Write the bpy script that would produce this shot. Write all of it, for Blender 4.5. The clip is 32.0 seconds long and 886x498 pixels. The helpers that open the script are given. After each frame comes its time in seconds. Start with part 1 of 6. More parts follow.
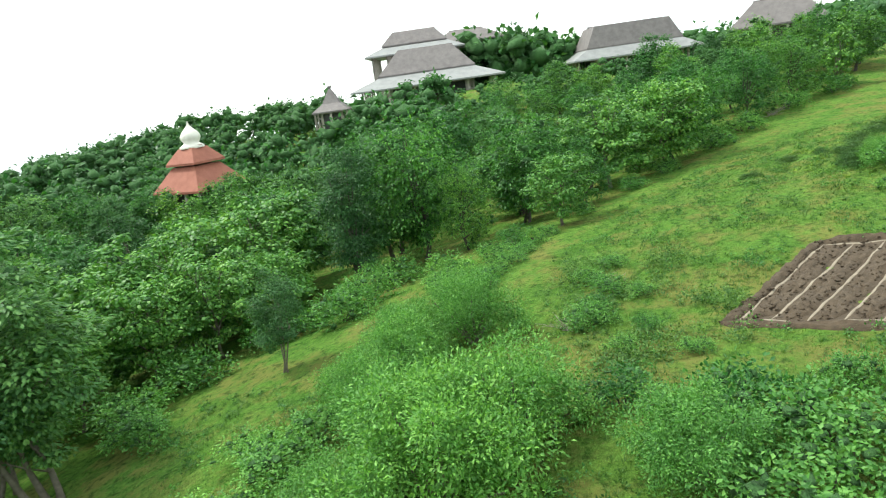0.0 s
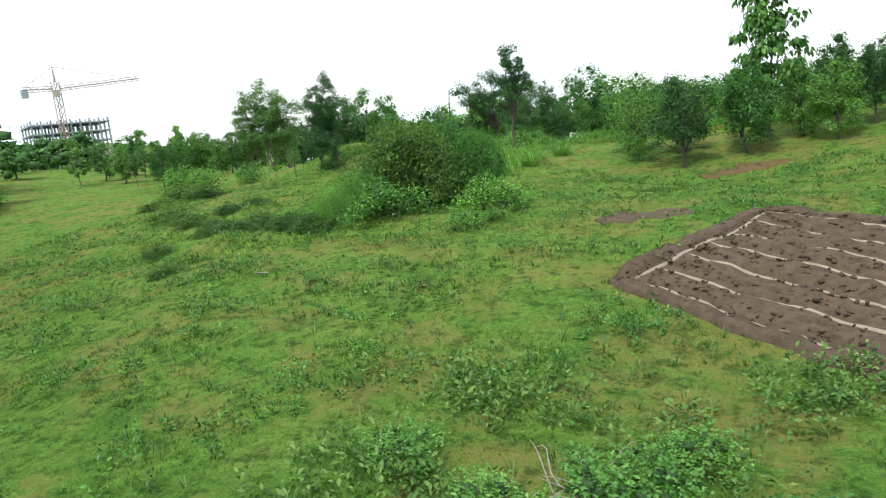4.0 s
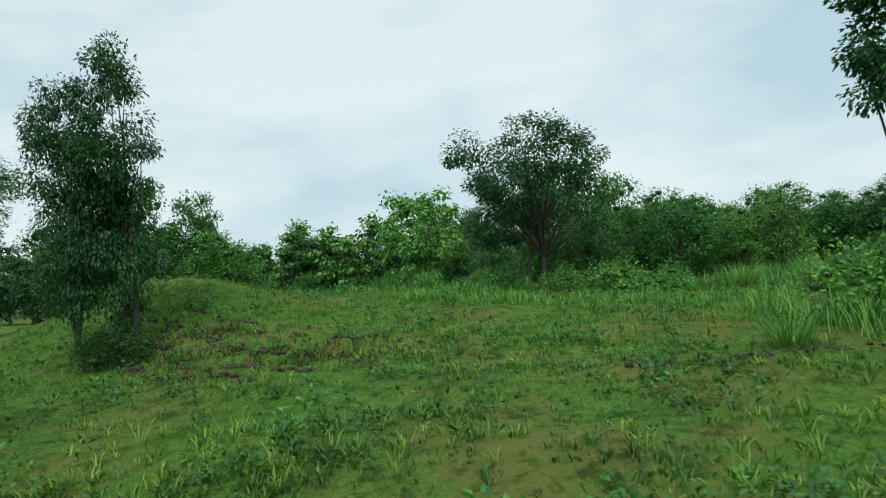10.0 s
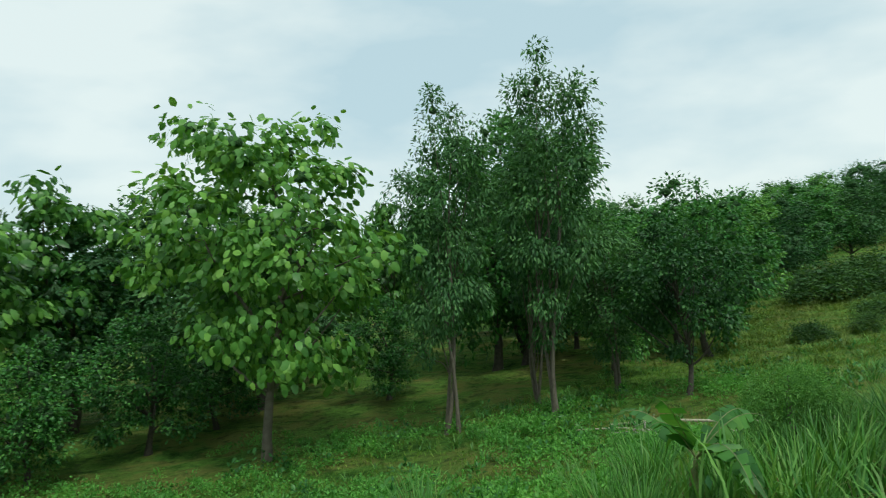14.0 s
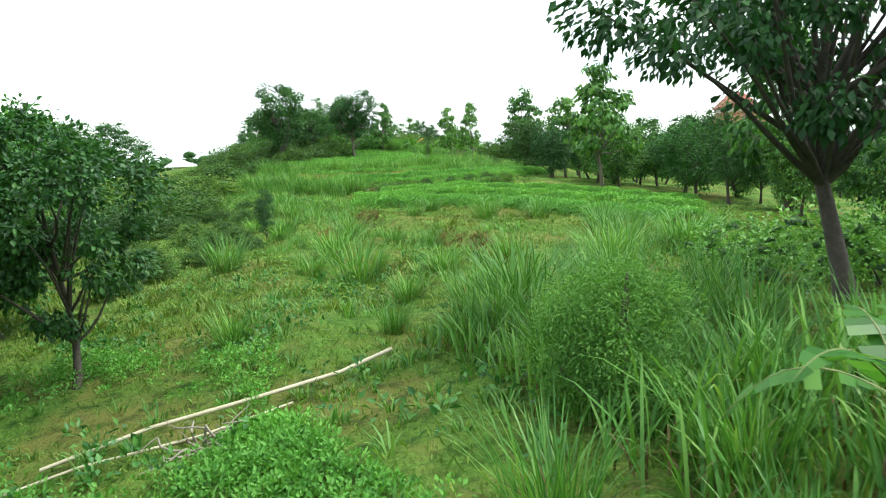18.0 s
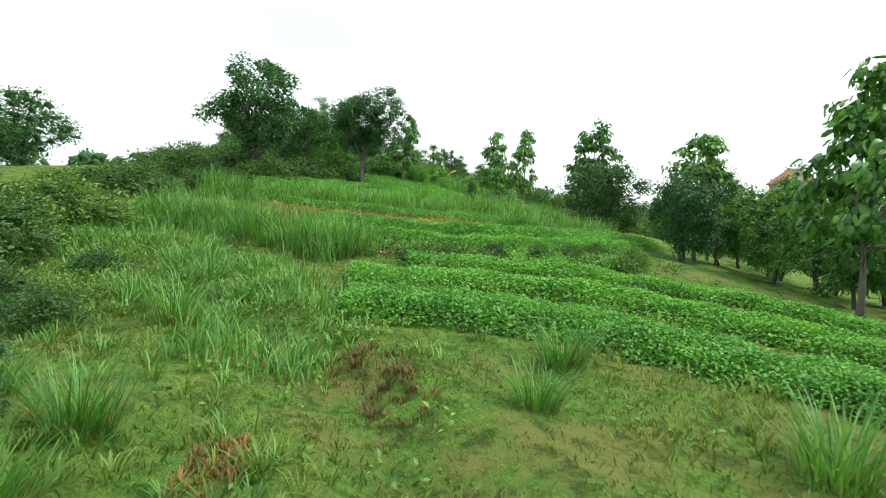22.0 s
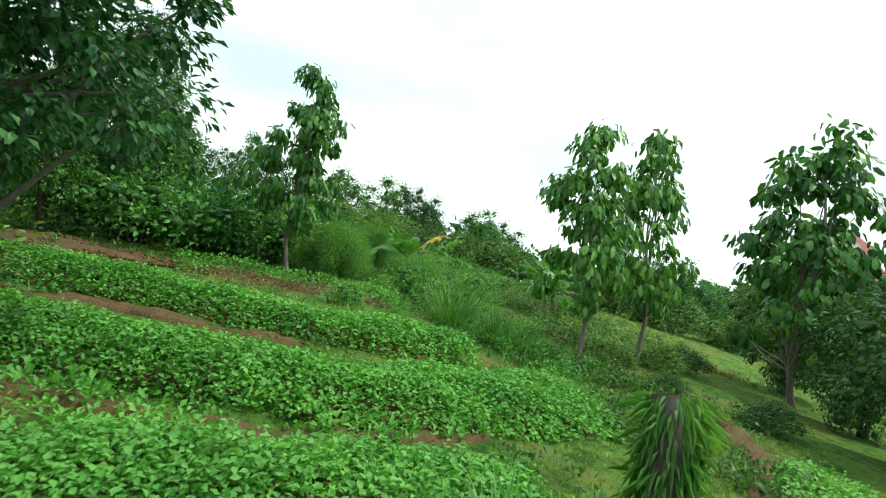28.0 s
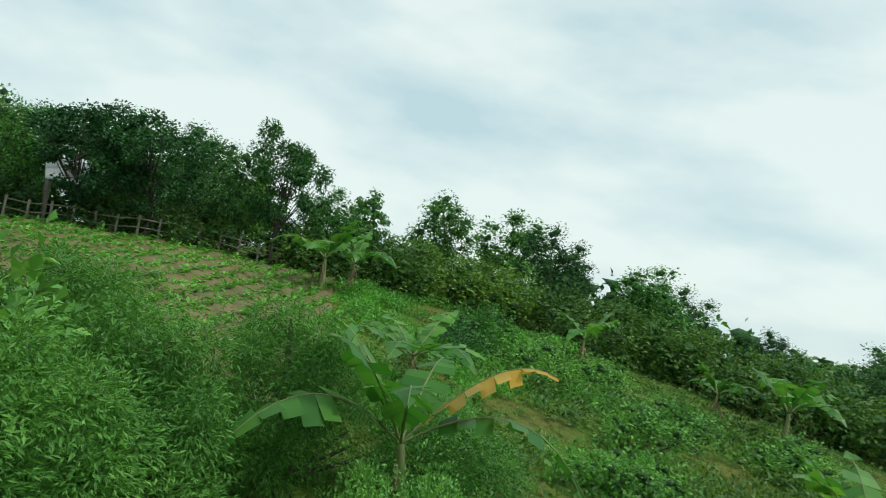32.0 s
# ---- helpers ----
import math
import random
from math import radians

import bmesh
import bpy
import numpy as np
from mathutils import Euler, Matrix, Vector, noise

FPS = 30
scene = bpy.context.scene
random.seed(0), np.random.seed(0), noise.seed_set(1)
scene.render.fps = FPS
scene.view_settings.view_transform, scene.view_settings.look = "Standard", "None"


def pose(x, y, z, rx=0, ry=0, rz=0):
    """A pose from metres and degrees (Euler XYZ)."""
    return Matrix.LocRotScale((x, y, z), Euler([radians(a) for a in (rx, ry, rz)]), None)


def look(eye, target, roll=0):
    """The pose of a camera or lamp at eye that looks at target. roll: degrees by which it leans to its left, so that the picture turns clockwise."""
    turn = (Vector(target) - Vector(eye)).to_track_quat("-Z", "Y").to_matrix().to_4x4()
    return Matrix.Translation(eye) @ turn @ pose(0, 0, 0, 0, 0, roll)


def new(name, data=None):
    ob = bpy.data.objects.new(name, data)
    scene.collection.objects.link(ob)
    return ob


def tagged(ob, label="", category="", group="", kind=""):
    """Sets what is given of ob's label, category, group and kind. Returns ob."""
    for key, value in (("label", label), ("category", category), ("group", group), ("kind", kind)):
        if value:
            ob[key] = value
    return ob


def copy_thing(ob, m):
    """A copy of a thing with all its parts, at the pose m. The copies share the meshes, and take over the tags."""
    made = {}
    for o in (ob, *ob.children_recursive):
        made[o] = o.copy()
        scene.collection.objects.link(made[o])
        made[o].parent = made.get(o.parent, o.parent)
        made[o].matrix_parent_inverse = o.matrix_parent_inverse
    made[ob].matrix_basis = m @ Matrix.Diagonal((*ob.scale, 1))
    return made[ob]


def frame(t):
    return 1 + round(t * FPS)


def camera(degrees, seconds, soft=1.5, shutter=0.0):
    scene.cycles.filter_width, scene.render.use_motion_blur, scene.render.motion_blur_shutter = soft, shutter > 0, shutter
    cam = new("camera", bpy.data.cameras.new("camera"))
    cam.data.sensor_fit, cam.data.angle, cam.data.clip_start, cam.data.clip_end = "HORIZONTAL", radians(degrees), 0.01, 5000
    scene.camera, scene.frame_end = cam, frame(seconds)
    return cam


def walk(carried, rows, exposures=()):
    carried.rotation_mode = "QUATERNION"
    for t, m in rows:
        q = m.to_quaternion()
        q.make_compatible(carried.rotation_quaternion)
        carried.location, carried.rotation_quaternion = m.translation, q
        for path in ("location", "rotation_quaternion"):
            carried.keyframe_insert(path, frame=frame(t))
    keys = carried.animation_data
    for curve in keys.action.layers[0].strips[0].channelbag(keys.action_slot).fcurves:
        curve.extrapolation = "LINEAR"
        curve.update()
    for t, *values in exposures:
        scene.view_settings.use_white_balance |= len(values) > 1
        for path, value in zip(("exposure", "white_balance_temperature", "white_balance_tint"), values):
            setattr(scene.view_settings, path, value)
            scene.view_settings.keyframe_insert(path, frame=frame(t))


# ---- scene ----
cam = camera(64.0, 32.0, soft=1.1, shutter=0.12)
# seconds, place, heading, tilt, roll
PATH = [
    (0, 52.31, -6.00, 11.86, 90.95, -12.74, -8.06),
    (0.5, 47.51, -8.21, 11.02, 82.71, -11.67, -6.06),
    (1, 42.41, -9.77, 10.01, 74.53, -10.70, -6.17),
    (1.5, 36.48, -10.46, 8.83, 64.81, -10.55, -8.16),
    (2, 30.40, -11.05, 7.72, 53.63, -10.34, -8.05),
    (2.5, 24.89, -11.25, 7.00, 43.14, -9.83, -7.43),
    (3, 19.84, -11.00, 6.46, 32.55, -9.94, -8.69),
    (3.5, 15.11, -10.24, 5.72, 22.05, -9.76, -8.29),
    (5.5, -0.00, 0.00, 4.40, 0.09, -1.58, -1.31),
    (6, -2.23, 5.32, 3.88, 0.82, 1.17, 1.44),
    (6.5, -3.94, 9.87, 3.62, 1.00, 1.14, 0.67),
    (7, -5.50, 14.69, 4.10, 1.16, 0.77, 0.93),
    (7.5, -7.02, 19.33, 4.47, 0.50, 0.77, -0.14),
    (8, -8.56, 23.75, 4.86, -2.26, 0.83, -4.85),
    (8.5, -9.90, 28.45, 5.24, -4.65, 0.66, -7.06),
    (9, -10.92, 33.10, 5.45, -6.75, 0.55, -7.13),
    (9.5, -11.51, 37.44, 5.59, -8.07, 0.61, -6.78),
    (10, -11.42, 41.78, 5.57, -8.11, 1.16, -5.31),
    (10.5, -11.52, 46.80, 5.79, -7.57, 1.46, -1.86),
    (11, -11.49, 51.95, 6.10, -6.33, 1.65, 1.96),
    (11.5, -11.43, 57.05, 6.50, -5.11, 1.72, 4.47),
    (12, -11.51, 62.09, 6.95, -5.33, 1.79, 5.06),
    (12.5, -11.76, 66.58, 7.16, -9.11, 1.94, 2.49),
    (13, -12.25, 69.80, 7.20, -17.79, 2.01, -0.32),
    (13.5, -13.33, 73.04, 7.17, -28.86, 1.19, -1.60),
    (14, -15.03, 76.33, 7.08, -41.64, -0.02, -3.00),
    (14.7, -15.45, 80.02, 6.50, -65.44, 0.60, -3.06),
    (15.5, -15.49, 82.66, 6.68, -84.47, -0.92, -5.93),
    (17.5, -12.73, 85.28, 6.09, -105.92, -6.11, -5.31),
    (18, -10.38, 84.98, 6.03, -107.46, -6.13, -3.27),
    (18.5, -7.54, 84.45, 6.33, -107.58, -6.21, -0.24),
    (19, -4.37, 83.76, 6.78, -107.57, -6.31, 1.29),
    (19.5, -0.99, 83.06, 7.03, -107.72, -6.22, 1.94),
    (20, 2.35, 82.30, 6.95, -107.75, -5.89, 2.30),
    (20.5, 6.07, 81.61, 6.67, -107.74, -4.76, 3.41),
    (21, 9.88, 80.91, 6.54, -107.65, -3.66, 4.49),
    (21.5, 13.79, 80.25, 6.65, -107.76, -3.45, 4.69),
    (22, 18.07, 79.63, 6.92, -107.86, -3.19, 4.55),
    (22.5, 22.56, 78.93, 7.32, -108.21, -3.13, 3.55),
    (23, 26.73, 78.22, 7.72, -108.65, -3.08, 1.98),
    (23.5, 30.61, 77.54, 8.04, -109.04, -2.94, 0.65),
    (24, 34.98, 76.82, 8.42, -109.65, -2.92, -0.75),
    (24.5, 39.09, 75.98, 8.85, -110.57, -2.88, -1.90),
    (25, 42.75, 74.89, 9.64, -111.97, -3.57, -2.18),
    (25.5, 46.25, 73.72, 10.33, -113.60, -4.22, -3.50),
    (27.5, 63.45, 66.64, 10.61, -113.45, -0.11, 0.78),
    (28, 66.62, 65.02, 10.61, -111.30, 0.60, 6.71),
    (28.5, 69.54, 63.73, 10.65, -110.85, 1.00, 6.75),
    (29, 72.44, 62.69, 10.78, -111.11, 1.40, 5.20),
    (29.5, 75.54, 61.74, 11.00, -115.06, 1.58, -6.77),
    (30, 78.25, 60.59, 11.27, -116.71, 1.60, -12.12),
    (30.5, 80.70, 59.23, 11.56, -115.23, 2.09, -8.11),
    (31, 82.74, 58.15, 11.87, -111.54, 2.63, 0.06),
    (31.5, 84.58, 57.28, 12.16, -105.99, 2.58, 6.15),
    (32, 86.54, 56.55, 12.45, -98.15, 2.13, 10.63),
]


def aimed(x, y, z, yaw, tilt, roll):
    eye = Vector((x, y, z))
    a, b = radians(yaw), radians(tilt)
    ahead = Vector((-math.sin(a) * math.cos(b), math.cos(a) * math.cos(b), math.sin(b)))
    return look(eye, eye + 5 * ahead, roll)


EXPOSURES = [(0, 0.7, 6500, 3), (3.5, 0.55, 6500, 10), (5.5, -0.1, 6600, 13), (9, -0.40, 6150, 2), (13, -0.4, 6000, -1), (15.5, 0.0, 6600, 0),
             (17.5, 0.78, 6400, 6), (20, 0.68, 6400, 9), (22.5, 0.46, 6420, 9), (25.5, 0.45, 6450, 8), (28, 0.3, 6300, 0), (30, 0.0, 6200, -5), (32, -0.33, 6300, -2)]
walk(cam, [(t, aimed(*row)) for t, *row in PATH], EXPOSURES)

# ---- world and light: bright overcast sky over a soft high sun
world = bpy.data.worlds.new("overcast_sky")
scene.world = world
world.use_nodes = True
wn, wl = world.node_tree.nodes, world.node_tree.links
wn.clear()
SUN_HEIGHT, SUN_TURN = radians(58), radians(200)
w_out, w_bg, w_mix = wn.new("ShaderNodeOutputWorld"), wn.new("ShaderNodeBackground"), wn.new("ShaderNodeMix")
w_sky = wn.new("ShaderNodeTexSky")
w_sky.sky_type, w_sky.sun_disc = "NISHITA", False
w_sky.sun_elevation, w_sky.sun_rotation = SUN_HEIGHT, SUN_TURN
w_dim = wn.new("ShaderNodeVectorMath")
w_dim.operation = "SCALE"
w_dim.inputs[3].default_value = 0.1
w_co, w_map, w_noise, w_ramp = wn.new("ShaderNodeTexCoord"), wn.new("ShaderNodeMapping"), wn.new("ShaderNodeTexNoise"), wn.new("ShaderNodeValToRGB")
w_map.inputs["Scale"].default_value = (1.6, 1.6, 4.2)
w_noise.inputs["Scale"].default_value, w_noise.inputs["Detail"].default_value, w_noise.inputs["Roughness"].default_value = 1.5, 5, 0.5
w_ramp.color_ramp.elements[0].position, w_ramp.color_ramp.elements[0].color = 0.34, (0.66, 0.80, 0.88, 1)
w_ramp.color_ramp.elements[1].position, w_ramp.color_ramp.elements[1].color = 0.56, (1.0, 1.04, 1.04, 1)
wl.new(w_co.outputs["Generated"], w_map.inputs["Vector"])
wl.new(w_map.outputs[0], w_noise.inputs["Vector"])
wl.new(w_noise.outputs[0], w_ramp.inputs[0])
w_mix.data_type = "RGBA"
w_mix.inputs[0].default_value = 0.9
wl.new(w_sky.outputs[0], w_dim.inputs[0])
wl.new(w_dim.outputs[0], w_mix.inputs[6])
wl.new(w_ramp.outputs[0], w_mix.inputs[7])
wl.new(w_mix.outputs[2], w_bg.inputs[0])
w_bg.inputs[1].default_value = 1.15
wl.new(w_bg.outputs[0], w_out.inputs[0])
sun = new("sun", bpy.data.lights.new("sun", "SUN"))
sun.data.energy, sun.data.angle, sun.data.color = 2.4, radians(9), (1.0, 0.96, 0.88)
sun.matrix_world = look((0, 0, 80), (80 * math.sin(SUN_TURN) * math.cos(SUN_HEIGHT) * -1, 80 * math.cos(SUN_TURN) * math.cos(SUN_HEIGHT) * -1, 80 - 80 * math.sin(SUN_HEIGHT)))


# ---- materials
def material(name):
    m = bpy.data.materials.new(name)
    m.use_nodes = True
    nt = m.node_tree
    return m, nt, nt.nodes["Principled BSDF"]


def node(nt, kind, **values):
    n = nt.nodes.new(kind)
    for key, value in values.items():
        n.inputs[key.replace("_", " ")].default_value = value
    return n


def ramp(nt, fac, *stops):
    r = nt.nodes.new("ShaderNodeValToRGB")
    while len(r.color_ramp.elements) < len(stops):
        r.color_ramp.elements.new(0.5)
    for e, (at, colour) in zip(r.color_ramp.elements, stops):
        e.position, e.color = at, (*colour, 1)
    nt.links.new(fac, r.inputs[0])
    return r.outputs[0]


def blend(nt, fac, a, b, mode="MIX"):
    n = nt.nodes.new("ShaderNodeMix")
    n.data_type, n.blend_type = "RGBA", mode
    for socket, value in ((0, fac), (6, a), (7, b)):
        if isinstance(value, bpy.types.NodeSocket):
            nt.links.new(value, n.inputs[socket])
        else:
            n.inputs[socket].default_value = value if socket == 0 else (*value, 1)
    return n.outputs[2]


def noisy(nt, scale, detail=4, rough=0.6, co="Object"):
    tc = nt.nodes.new("ShaderNodeTexCoord")
    n = node(nt, "ShaderNodeTexNoise", Scale=scale, Detail=detail, Roughness=rough)
    nt.links.new(tc.outputs[co], n.inputs["Vector"])
    return n.outputs[0]


def bumped(nt, bsdf, height, strength, distance=0.02):
    b = node(nt, "ShaderNodeBump", Strength=strength, Distance=distance)
    nt.links.new(height, b.inputs["Height"])
    nt.links.new(b.outputs[0], bsdf.inputs["Normal"])


def leaf_material(name, dark, mid, light, gloss=0.5, through_light=0.26, spread=1.0):
    """Leaves: each leaf its own tint, a broader drift over the plant, light shining through."""
    m, nt, bsdf = material(name)
    geo, info = nt.nodes.new("ShaderNodeNewGeometry"), nt.nodes.new("ShaderNodeObjectInfo")
    c = ramp(nt, geo.outputs["Random Per Island"], (0.0, dark), (0.55, mid), (1.0, light))
    drift = ramp(nt, noisy(nt, 0.9, 2), (0.3, (0.66, 0.74, 0.68)), (0.7, (1.28, 1.2, 1.05)))
    c = blend(nt, 1.0, c, drift, "MULTIPLY")
    own = ramp(nt, info.outputs["Random"], (0.0, (0.56, 0.70, 0.64)), (0.5, (0.92, 0.95, 0.93)), (1.0, (1.32, 1.22, 1.0)))
    c = blend(nt, spread, c, own, "MULTIPLY")
    nt.links.new(c, bsdf.inputs["Base Color"])
    bsdf.inputs["Roughness"].default_value = gloss
    bsdf.inputs["Specular IOR Level"].default_value = 0.35
    tr, mix = nt.nodes.new("ShaderNodeBsdfTranslucent"), node(nt, "ShaderNodeMixShader", Fac=through_light)
    nt.links.new(blend(nt, 1.0, c, (1.3, 1.25, 0.6), "MULTIPLY"), tr.inputs[0])
    nt.links.new(bsdf.outputs[0], mix.inputs[1])
    nt.links.new(tr.outputs[0], mix.inputs[2])
    nt.links.new(mix.outputs[0], nt.nodes["Material Output"].inputs[0])
    return m


def plain_material(name, a, b, scale, rough=0.85, bump=0.4, metal=0.0, distance=0.02):
    m, nt, bsdf = material(name)
    n1, n2 = noisy(nt, scale), noisy(nt, scale * 6, 5)
    c = blend(nt, 0.35, ramp(nt, n1, (0.35, a), (0.65, b)), ramp(nt, n2, (0.3, a), (0.7, b)))
    nt.links.new(c, bsdf.inputs["Base Color"])
    bsdf.inputs["Roughness"].default_value, bsdf.inputs["Metallic"].default_value = rough, metal
    bumped(nt, bsdf, n2, bump, distance)
    return m


LEAF_TEAK = leaf_material("teak_leaf", (0.040, 0.125, 0.028), (0.085, 0.230, 0.046), (0.190, 0.390, 0.085), 0.38)
LEAF_YOUNG = leaf_material("young_teak_leaf", (0.062, 0.180, 0.040), (0.112, 0.290, 0.058), (0.205, 0.405, 0.092), 0.45, 0.26, 0.45)
LEAF_OLIVE = leaf_material("olive_grass", (0.140, 0.210, 0.036), (0.225, 0.300, 0.052), (0.310, 0.360, 0.085), 0.6)
LEAF_SCRUB = leaf_material("scrub_leaf", (0.035, 0.095, 0.024), (0.068, 0.160, 0.036), (0.135, 0.245, 0.060), 0.5)
LEAF_BROAD = leaf_material("broad_leaf", (0.032, 0.128, 0.032), (0.064, 0.216, 0.048), (0.120, 0.312, 0.067), 0.42)
LEAF_DARK = leaf_material("dark_leaf", (0.019, 0.078, 0.028), (0.037, 0.124, 0.039), (0.070, 0.194, 0.054), 0.45, 0.25)
LEAF_FINE = leaf_material("fine_leaf", (0.04, 0.12, 0.045), (0.075, 0.20, 0.07), (0.13, 0.28, 0.10), 0.55)
LEAF_LIGHT = leaf_material("light_leaf", (0.075, 0.215, 0.048), (0.135, 0.34, 0.075), (0.23, 0.47, 0.12), 0.5, 0.28, 0.55)
LEAF_WEED = leaf_material("weed_leaf", (0.05, 0.12, 0.03), (0.10, 0.22, 0.05), (0.19, 0.31, 0.09), 0.55)
LEAF_CROP = leaf_material("bean_leaf", (0.085, 0.265, 0.046), (0.135, 0.375, 0.066), (0.195, 0.45, 0.095), 0.6, 0.3, 0.3)
LEAF_FEATHER = leaf_material("leucaena_leaf", (0.07, 0.20, 0.047), (0.125, 0.31, 0.07), (0.19, 0.40, 0.105), 0.6, 0.34, 0.4)
LEAF_GRASS = leaf_material("grass_blade", (0.095, 0.20, 0.03), (0.155, 0.30, 0.045), (0.25, 0.37, 0.08), 0.55)
LEAF_CANE = leaf_material("cane_blade", (0.062, 0.19, 0.038), (0.120, 0.315, 0.062), (0.24, 0.43, 0.12), 0.5, 0.3, 0.5)
LEAF_STRAW = leaf_material("dry_straw", (0.27, 0.22, 0.075), (0.42, 0.35, 0.13), (0.56, 0.49, 0.23), 0.75, 0.2, 0.0)
LEAF_DRY = leaf_material("dry_leaf", (0.12, 0.08, 0.03), (0.20, 0.13, 0.05), (0.28, 0.2, 0.08), 0.7, 0.2)
LEAF_BANANA = leaf_material("banana_leaf", (0.06, 0.20, 0.04), (0.09, 0.26, 0.05), (0.14, 0.32, 0.07), 0.4, 0.4)
LEAF_GOLD = leaf_material("yellowed_leaf", (0.5, 0.3, 0.04), (0.6, 0.36, 0.05), (0.65, 0.42, 0.08), 0.45, 0.35)
# filler lumps inside crowns; the shade between leaves is put into this green
FOLIAGE_SHADE = plain_material("inner_foliage", (0.03, 0.09, 0.023), (0.065, 0.17, 0.042), 5, 0.9, 1.0, 0, 0.12)
BARK = plain_material("bark", (0.10, 0.085, 0.065), (0.19, 0.165, 0.13), 6, 0.9, 0.7)
BARK_DARK = plain_material("dark_bark", (0.045, 0.04, 0.032), (0.10, 0.085, 0.07), 7, 0.92, 0.7)
DEADWOOD = plain_material("weathered_wood", (0.20, 0.18, 0.14), (0.36, 0.33, 0.27), 8, 0.85, 0.5)
BAMBOO = plain_material("bamboo_pole", (0.42, 0.38, 0.25), (0.58, 0.54, 0.40), 4, 0.5, 0.2)
SOIL = plain_material("tilled_soil", (0.05, 0.034, 0.021), (0.115, 0.082, 0.052), 3, 0.95, 0.9, 0, 0.06)
TURNED_SOIL = plain_material("turned_soil", (0.045, 0.038, 0.022), (0.090, 0.075, 0.042), 3, 0.95, 0.9, 0, 0.06)
SOIL_RED = plain_material("red_soil", (0.078, 0.047, 0.015), (0.142, 0.088, 0.029), 2.5, 0.95, 0.8, 0, 0.06)
FIELD_SOIL = plain_material("weedy_field_soil", (0.10, 0.10, 0.035), (0.19, 0.15, 0.065), 0.9, 0.95, 0.8, 0, 0.05)
SOIL_PATH = plain_material("trodden_pale_soil", (0.22, 0.18, 0.135), (0.33, 0.28, 0.215), 3, 0.95, 0.6, 0, 0.03)
ROOF_GREY = plain_material("grey_roof_tile", (0.14, 0.12, 0.12), (0.22, 0.195, 0.19), 0.8, 0.7, 0.3)
ROOF_PALE = plain_material("pale_metal_roof", (0.22, 0.22, 0.22), (0.31, 0.31, 0.305), 0.6, 0.5, 0.1)
ROOF_RED = plain_material("red_roof_tile", (0.26, 0.085, 0.055), (0.36, 0.13, 0.085), 0.9, 0.75, 0.3)
WALL_PALE = plain_material("pale_plaster", (0.36, 0.32, 0.27), (0.46, 0.42, 0.37), 1.2, 0.8, 0.15)
# near-black colour that stands for the shade inside wall openings
SHADE_PANEL = plain_material("shaded_opening", (0.03, 0.03, 0.03), (0.06, 0.06, 0.055), 1.0, 0.6, 0.1)
WHITE_SHEET = plain_material("white_sheet_metal", (0.72, 0.74, 0.76), (0.82, 0.83, 0.84), 1.5, 0.45, 0.05)
CONCRETE = plain_material("raw_concrete", (0.26, 0.31, 0.36), (0.36, 0.40, 0.45), 0.7, 0.85, 0.2)
STEEL = plain_material("painted_steel", (0.35, 0.25, 0.24), (0.45, 0.34, 0.32), 2, 0.6, 0.1)
STONE_WHITE = plain_material("white_dome_plaster", (0.72, 0.68, 0.60), (0.82, 0.78, 0.70), 1.5, 0.7, 0.1)
PAPER = plain_material("white_scrap", (0.75, 0.75, 0.72), (0.85, 0.85, 0.82), 5, 0.6, 0.1)


def ground_material():
    m, nt, bsdf = material("grassy_ground")
    big, mid, fine, grit = noisy(nt, 0.06, 3), noisy(nt, 0.45, 5, 0.65), noisy(nt, 3.5, 6, 0.7), noisy(nt, 16, 4, 0.75)
    lush = ramp(nt, big, (0.38, (0.085, 0.19, 0.032)), (0.62, (0.155, 0.255, 0.05)))
    dry = ramp(nt, mid, (0.32, (0.055, 0.135, 0.026)), (0.5, (0.11, 0.235, 0.04)), (0.68, (0.185, 0.215, 0.06)))
    c = blend(nt, 0.55, lush, dry)
    c = blend(nt, 1.0, c, ramp(nt, fine, (0.28, (0.55, 0.6, 0.55)), (0.62, (1.2, 1.18, 1.1))), "MULTIPLY")
    c = blend(nt, 1.0, c, ramp(nt, grit, (0.3, (0.6, 0.62, 0.6)), (0.65, (1.2, 1.2, 1.15))), "MULTIPLY")
    olive = ramp(nt, noisy(nt, 0.28, 5, 0.7), (0.48, (0, 0, 0)), (0.6, (0.9, 0.9, 0.9)))
    c = blend(nt, olive, c, (0.18, 0.19, 0.05))
    # dark blotches: tussocks with their shade worked into the ground colour
    tufts = ramp(nt, noisy(nt, 1.7, 5, 0.75), (0.5, (1, 1, 1)), (0.62, (0.4, 0.5, 0.45)))
    c = blend(nt, 1.0, c, tufts, "MULTIPLY")
    bare = ramp(nt, noisy(nt, 0.8, 6, 0.7), (0.66, (0, 0, 0)), (0.76, (0.85, 0.85, 0.85)))
    c = blend(nt, bare, c, (0.13, 0.11, 0.055))
    nt.links.new(c, bsdf.inputs["Base Color"])
    bsdf.inputs["Roughness"].default_value, bsdf.inputs["Specular IOR Level"].default_value = 0.95, 0.1
    bumped(nt, bsdf, blend(nt, 0.55, blend(nt, 0.5, fine, grit), noisy(nt, 1.1, 5, 0.7)), 1.0, 0.4)
    return m


GROUND = ground_material()

